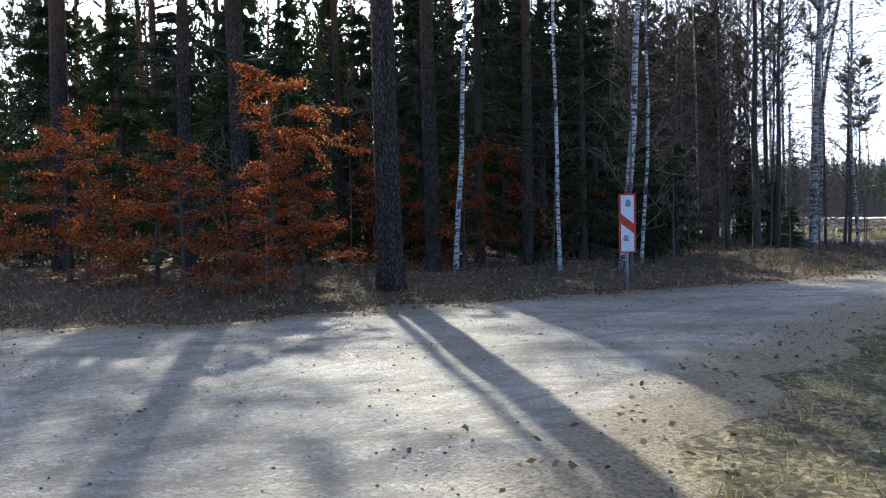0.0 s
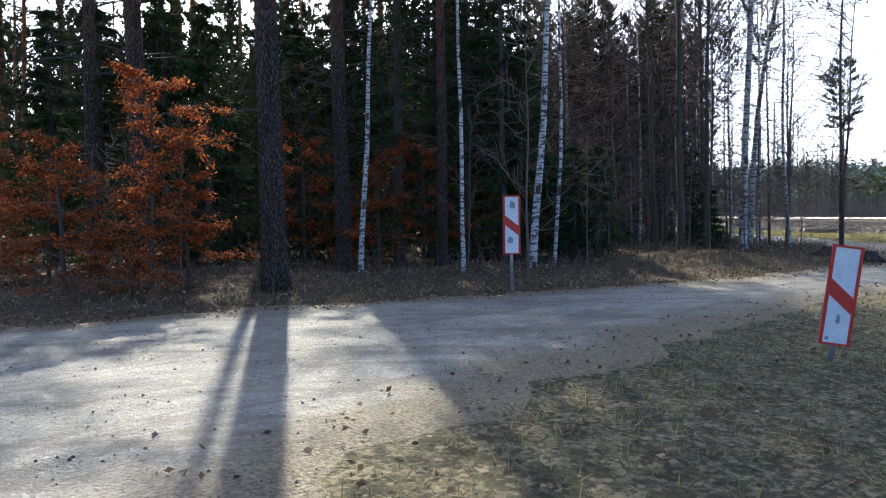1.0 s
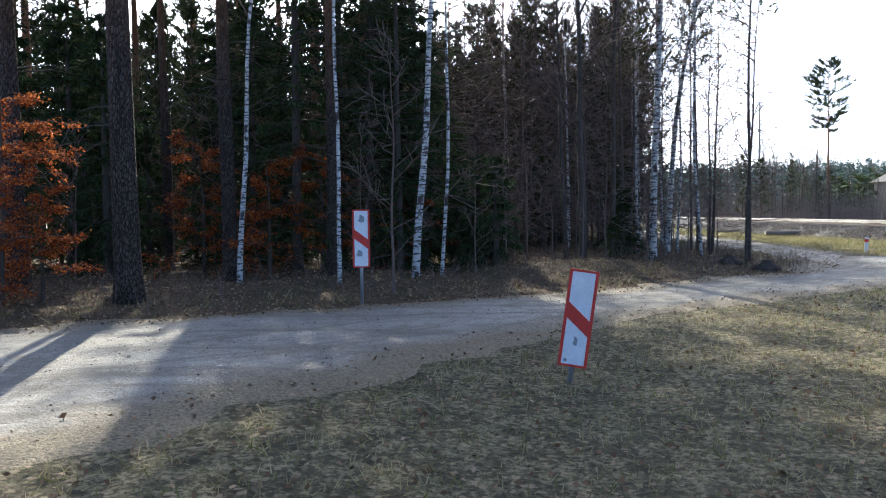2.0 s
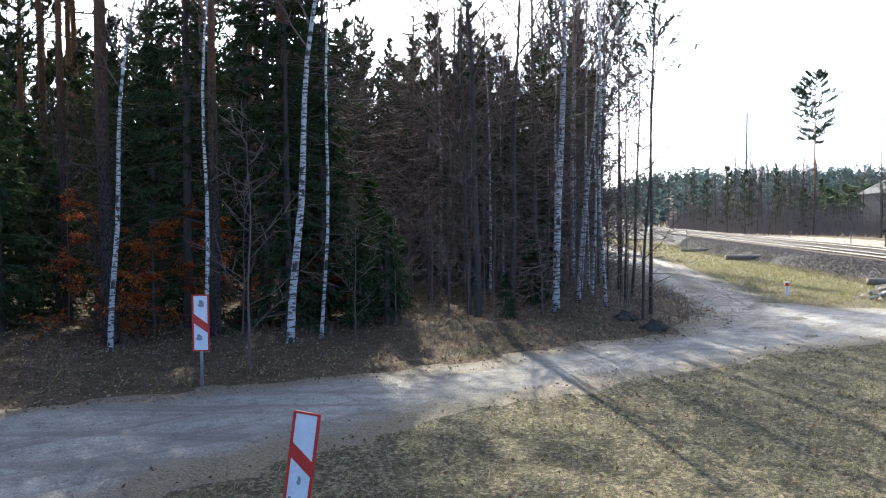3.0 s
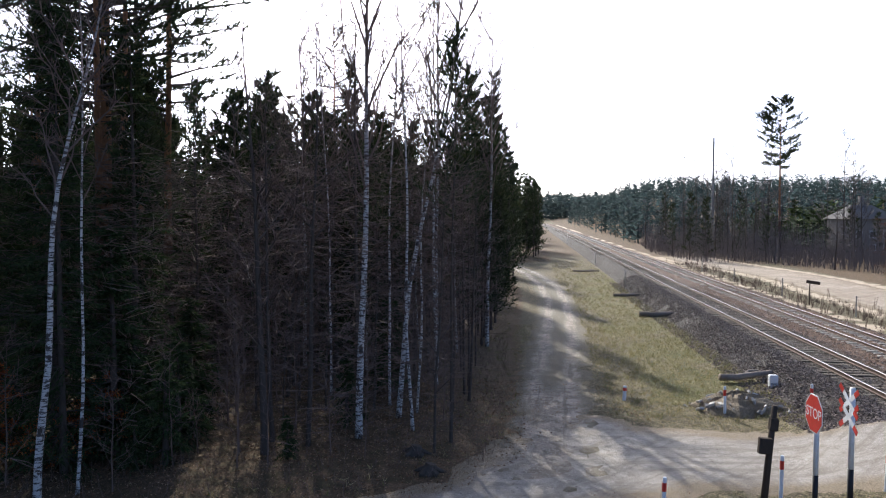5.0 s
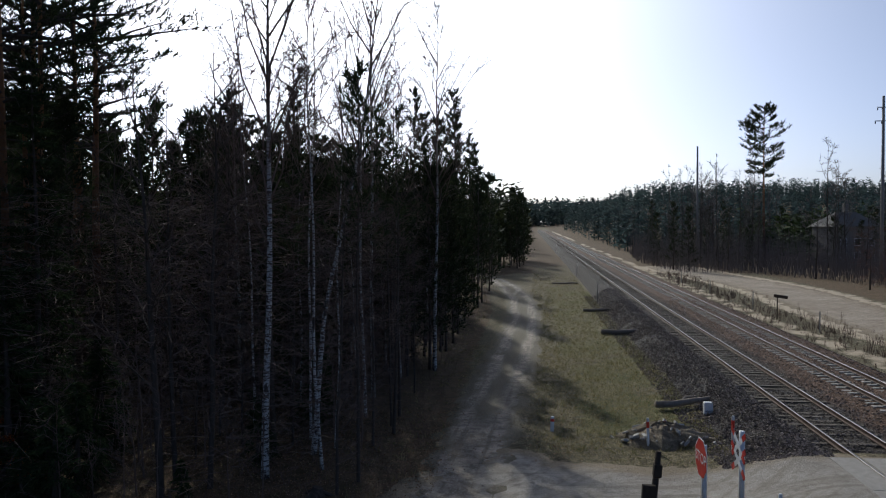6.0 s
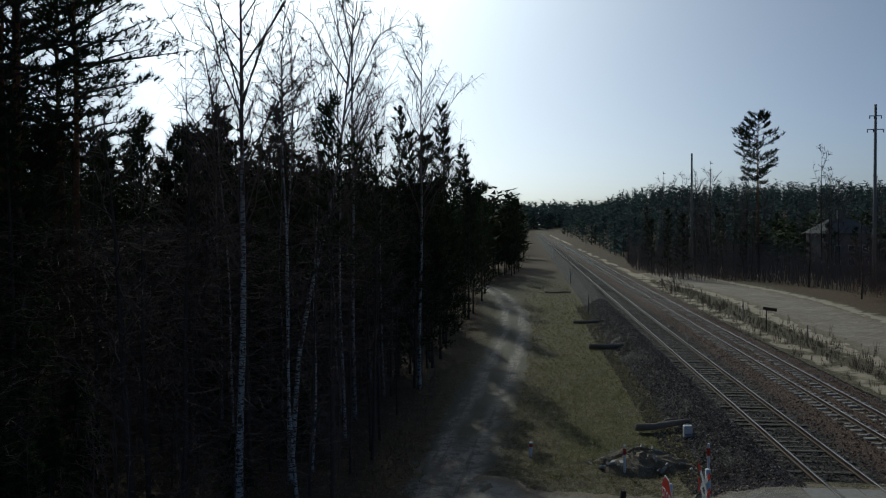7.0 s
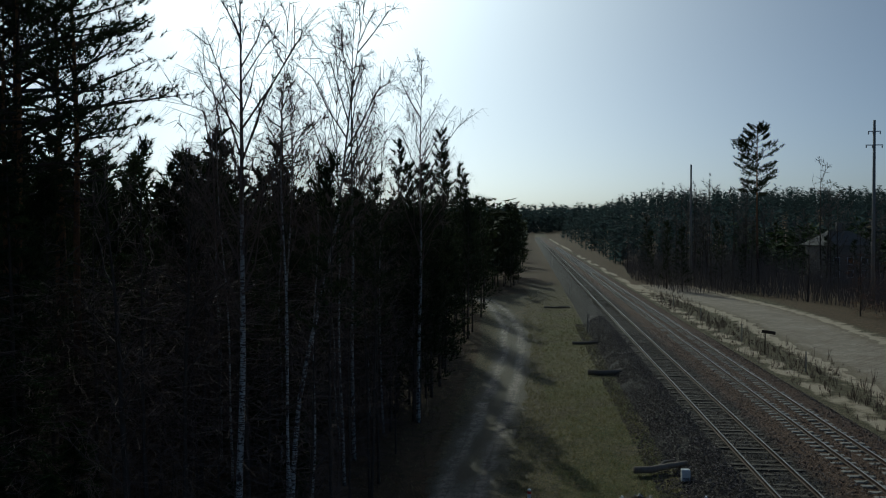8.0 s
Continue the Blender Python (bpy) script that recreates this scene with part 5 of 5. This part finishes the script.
def ballast_stones():
    g = random.Random(21)
    mb = MB()
    for _ in range(14000):
        x, y = g.uniform(-3.2, 8.6), 24.2 + 50 * g.random() ** 1.6
        if any(abs(x - r) < 0.1 for pair in RAILS for r in pair):
            continue
        low = 0.28 * float(sm(30, 70, y)) * float(sm(-1.6, -3.0, x) + sm(7.2, 8.6, x))
        pebble(mb, g, x, y, bed_z(x) - low + 0.005, g.uniform(0.025, 0.055))
    r = np.random.RandomState(22)
    xs, ys = r.uniform(-3.8, -0.6, 17000), 24.2 + 62 * r.uniform(0, 1, 17000) ** 1.4
    low = 0.28 * sm(30, 70, ys) * sm(-1.6, -3.0, xs)
    zs = np.maximum(np.interp(xs, [p[0] for p in BED], [p[1] for p in BED]) - low, gz(xs, ys))
    for x, y, z in zip(xs.tolist(), ys.tolist(), zs.tolist()):
        pebble(mb, g, x, y, z + 0.012, g.uniform(0.028, 0.062))
    return mb


structure("ballast_stones", ballast_stones(), STONE, "loose crushed ballast stones", "stones", kind="stuff")


def scatter(seed, n, x0, x1, y0, y1, test):
    """Random places where test(x, y) holds, with their ground height."""
    r = np.random.RandomState(seed)
    x, y = r.uniform(x0, x1, n), r.uniform(y0, y1, n)
    ok = test(x, y, r.uniform(0, 1, n))
    x, y = x[ok], y[ok]
    return list(zip(x.tolist(), y.tolist(), gz(x, y).tolist()))


def fallen_leaves():
    g = random.Random(33)
    mb = MB()
    def near(x, y, u):
        d, f = poly_dist(x, y, ROAD_POLY), poly_dist(x, y, FOREST_POLY)
        return (f > -1.2) & (f < 9) & (u < 0.9) | (d < 0.3) & (u < 0.28) | (np.abs(d) < 0.9) & (u < 0.25)
    for x, y, z in scatter(5, 85000, -44, -8, 1, 32, near):
        v = rvec(g, 0.35)
        mb.blade(Vector((x, y, z + g.uniform(0.012, 0.045))), v, v.cross(rvec(g, 3.0)).normalized(), g.uniform(0.035, 0.08), g.uniform(0.022, 0.05))
    return mb


def dry_grass():
    g = random.Random(34)
    mb = MB()
    def open_land(x, y, u):
        d, f = poly_dist(x, y, ROAD_POLY), poly_dist(x, y, FOREST_POLY)
        t = line_dist(x, y, TRACK_LINE)[0]
        return (d < -0.1) & (t > 1.7) & (x < -2.8) & ((f < -0.9) | (u < 0.10) & (f < 8))
    for x, y, z in scatter(6, 80000, -34, -2.6, 0.5, 50, open_land):
        for _ in range(3):
            v = (Vector((0, 0, 0.7)) + rvec(g) * 0.85).normalized()
            mb.tri(Vector((x + g.uniform(-0.06, 0.06), y + g.uniform(-0.06, 0.06), z - 0.01)), v, v.cross(rvec(g)).normalized(), g.uniform(0.05, 0.15), 0.012)
    # taller tufts on the strip beside the ballast and along the forest foot
    def tufts(x, y, u):
        f = poly_dist(x, y, FOREST_POLY)
        t = line_dist(x, y, TRACK_LINE)[0]
        return ((x > -9.3) & (y > 26.5) & (t > 1.5) & (u < 0.6 * np.clip((135 - y) / 60, 0, 1))) | ((f > -1.0) & (f < 1.2) & (u < 0.14) & (poly_dist(x, y, ROAD_POLY) < -0.2))
    for x, y, z in scatter(8, 60000, -34, -3.0, 8, 135, tufts):
        for _ in range(4):
            v = (Vector((0, 0, 0.9)) + rvec(g) * 0.8).normalized()
            mb.tri(Vector((x + g.uniform(-0.1, 0.1), y + g.uniform(-0.1, 0.1), z - 0.01)), v, v.cross(rvec(g)).normalized(), g.uniform(0.12, 0.3), 0.022)
    return mb


def road_debris():
    g = random.Random(35)
    mb = MB()
    for x, y, z in scatter(7, 16000, -40, -4, 0.5, 26, lambda x, y, u: poly_dist(x, y, ROAD_POLY) > 0.1):
        pebble(mb, g, x, y, z + 0.022, g.uniform(0.005, 0.016) * (1.9 if g.random() < 0.02 else 1))
    return mb


structure("fallen_leaves", fallen_leaves(), DRY_LEAF, "brown fallen leaves strewn over the ground", "leaves", kind="stuff")
structure("dry_grass", dry_grass(), GRASS_BLADE, "short dry straw-coloured grass", "grass", kind="stuff")
structure("road_debris", road_debris(), STONE, "small stones and dirt clods on the road", "stones", kind="stuff")


def weeds():
    """Dry stalks on the bank beyond the tracks."""
    g = random.Random(36)
    mb = MB()
    for _ in range(900):
        y = g.uniform(34, 125)
        x = min(15.0, max(8.7, g.gauss(11.2, 1.3)))
        z, h = gzs(x, y), g.uniform(0.15, 0.5) if g.random() < 0.8 else g.uniform(0.5, 1.1)
        for _ in range(4):
            a = Vector((x + g.uniform(-0.1, 0.1), y + g.uniform(-0.1, 0.1), z))
            e = a + Vector((g.uniform(-0.3, 0.3), g.uniform(-0.3, 0.3), 1)) * h
            mb.tube([a, a.lerp(e, 0.6), e], [0.012, 0.009, 0.004], 3, False)
    return mb


def undergrowth():
    """Dry stems and bramble canes along the foot of the forest."""
    g = random.Random(37)
    mb = MB()
    def foot(x, y, u):
        f = poly_dist(x, y, FOREST_POLY)
        return (f > -0.5) & (f < 4.5) & (u < 0.9)
    for x, y, z in scatter(9, 9000, -42, -13, 5, 44, foot):
        p, h = Vector((x, y, z - 0.02)), g.uniform(0.15, 0.7)
        e = p + Vector((g.uniform(-0.5, 0.5), g.uniform(-0.5, 0.5), 1)) * h
        mb.spike(p, e, 0.008)
        for _ in range(2):
            q = p.lerp(e, g.uniform(0.3, 0.9))
            mb.spike(q, q + (rvec(g, 0.5) + Vector((0, 0, 0.4))) * h * 0.4, 0.005)
    return mb


structure("undergrowth", undergrowth(), TWIG_BARK, "dry stems and bramble canes under the trees", "undergrowth", kind="stuff")
structure("dry_weeds", weeds(), TWIG_BARK, "dry brown weed stalks on the bank", "weeds", kind="stuff")
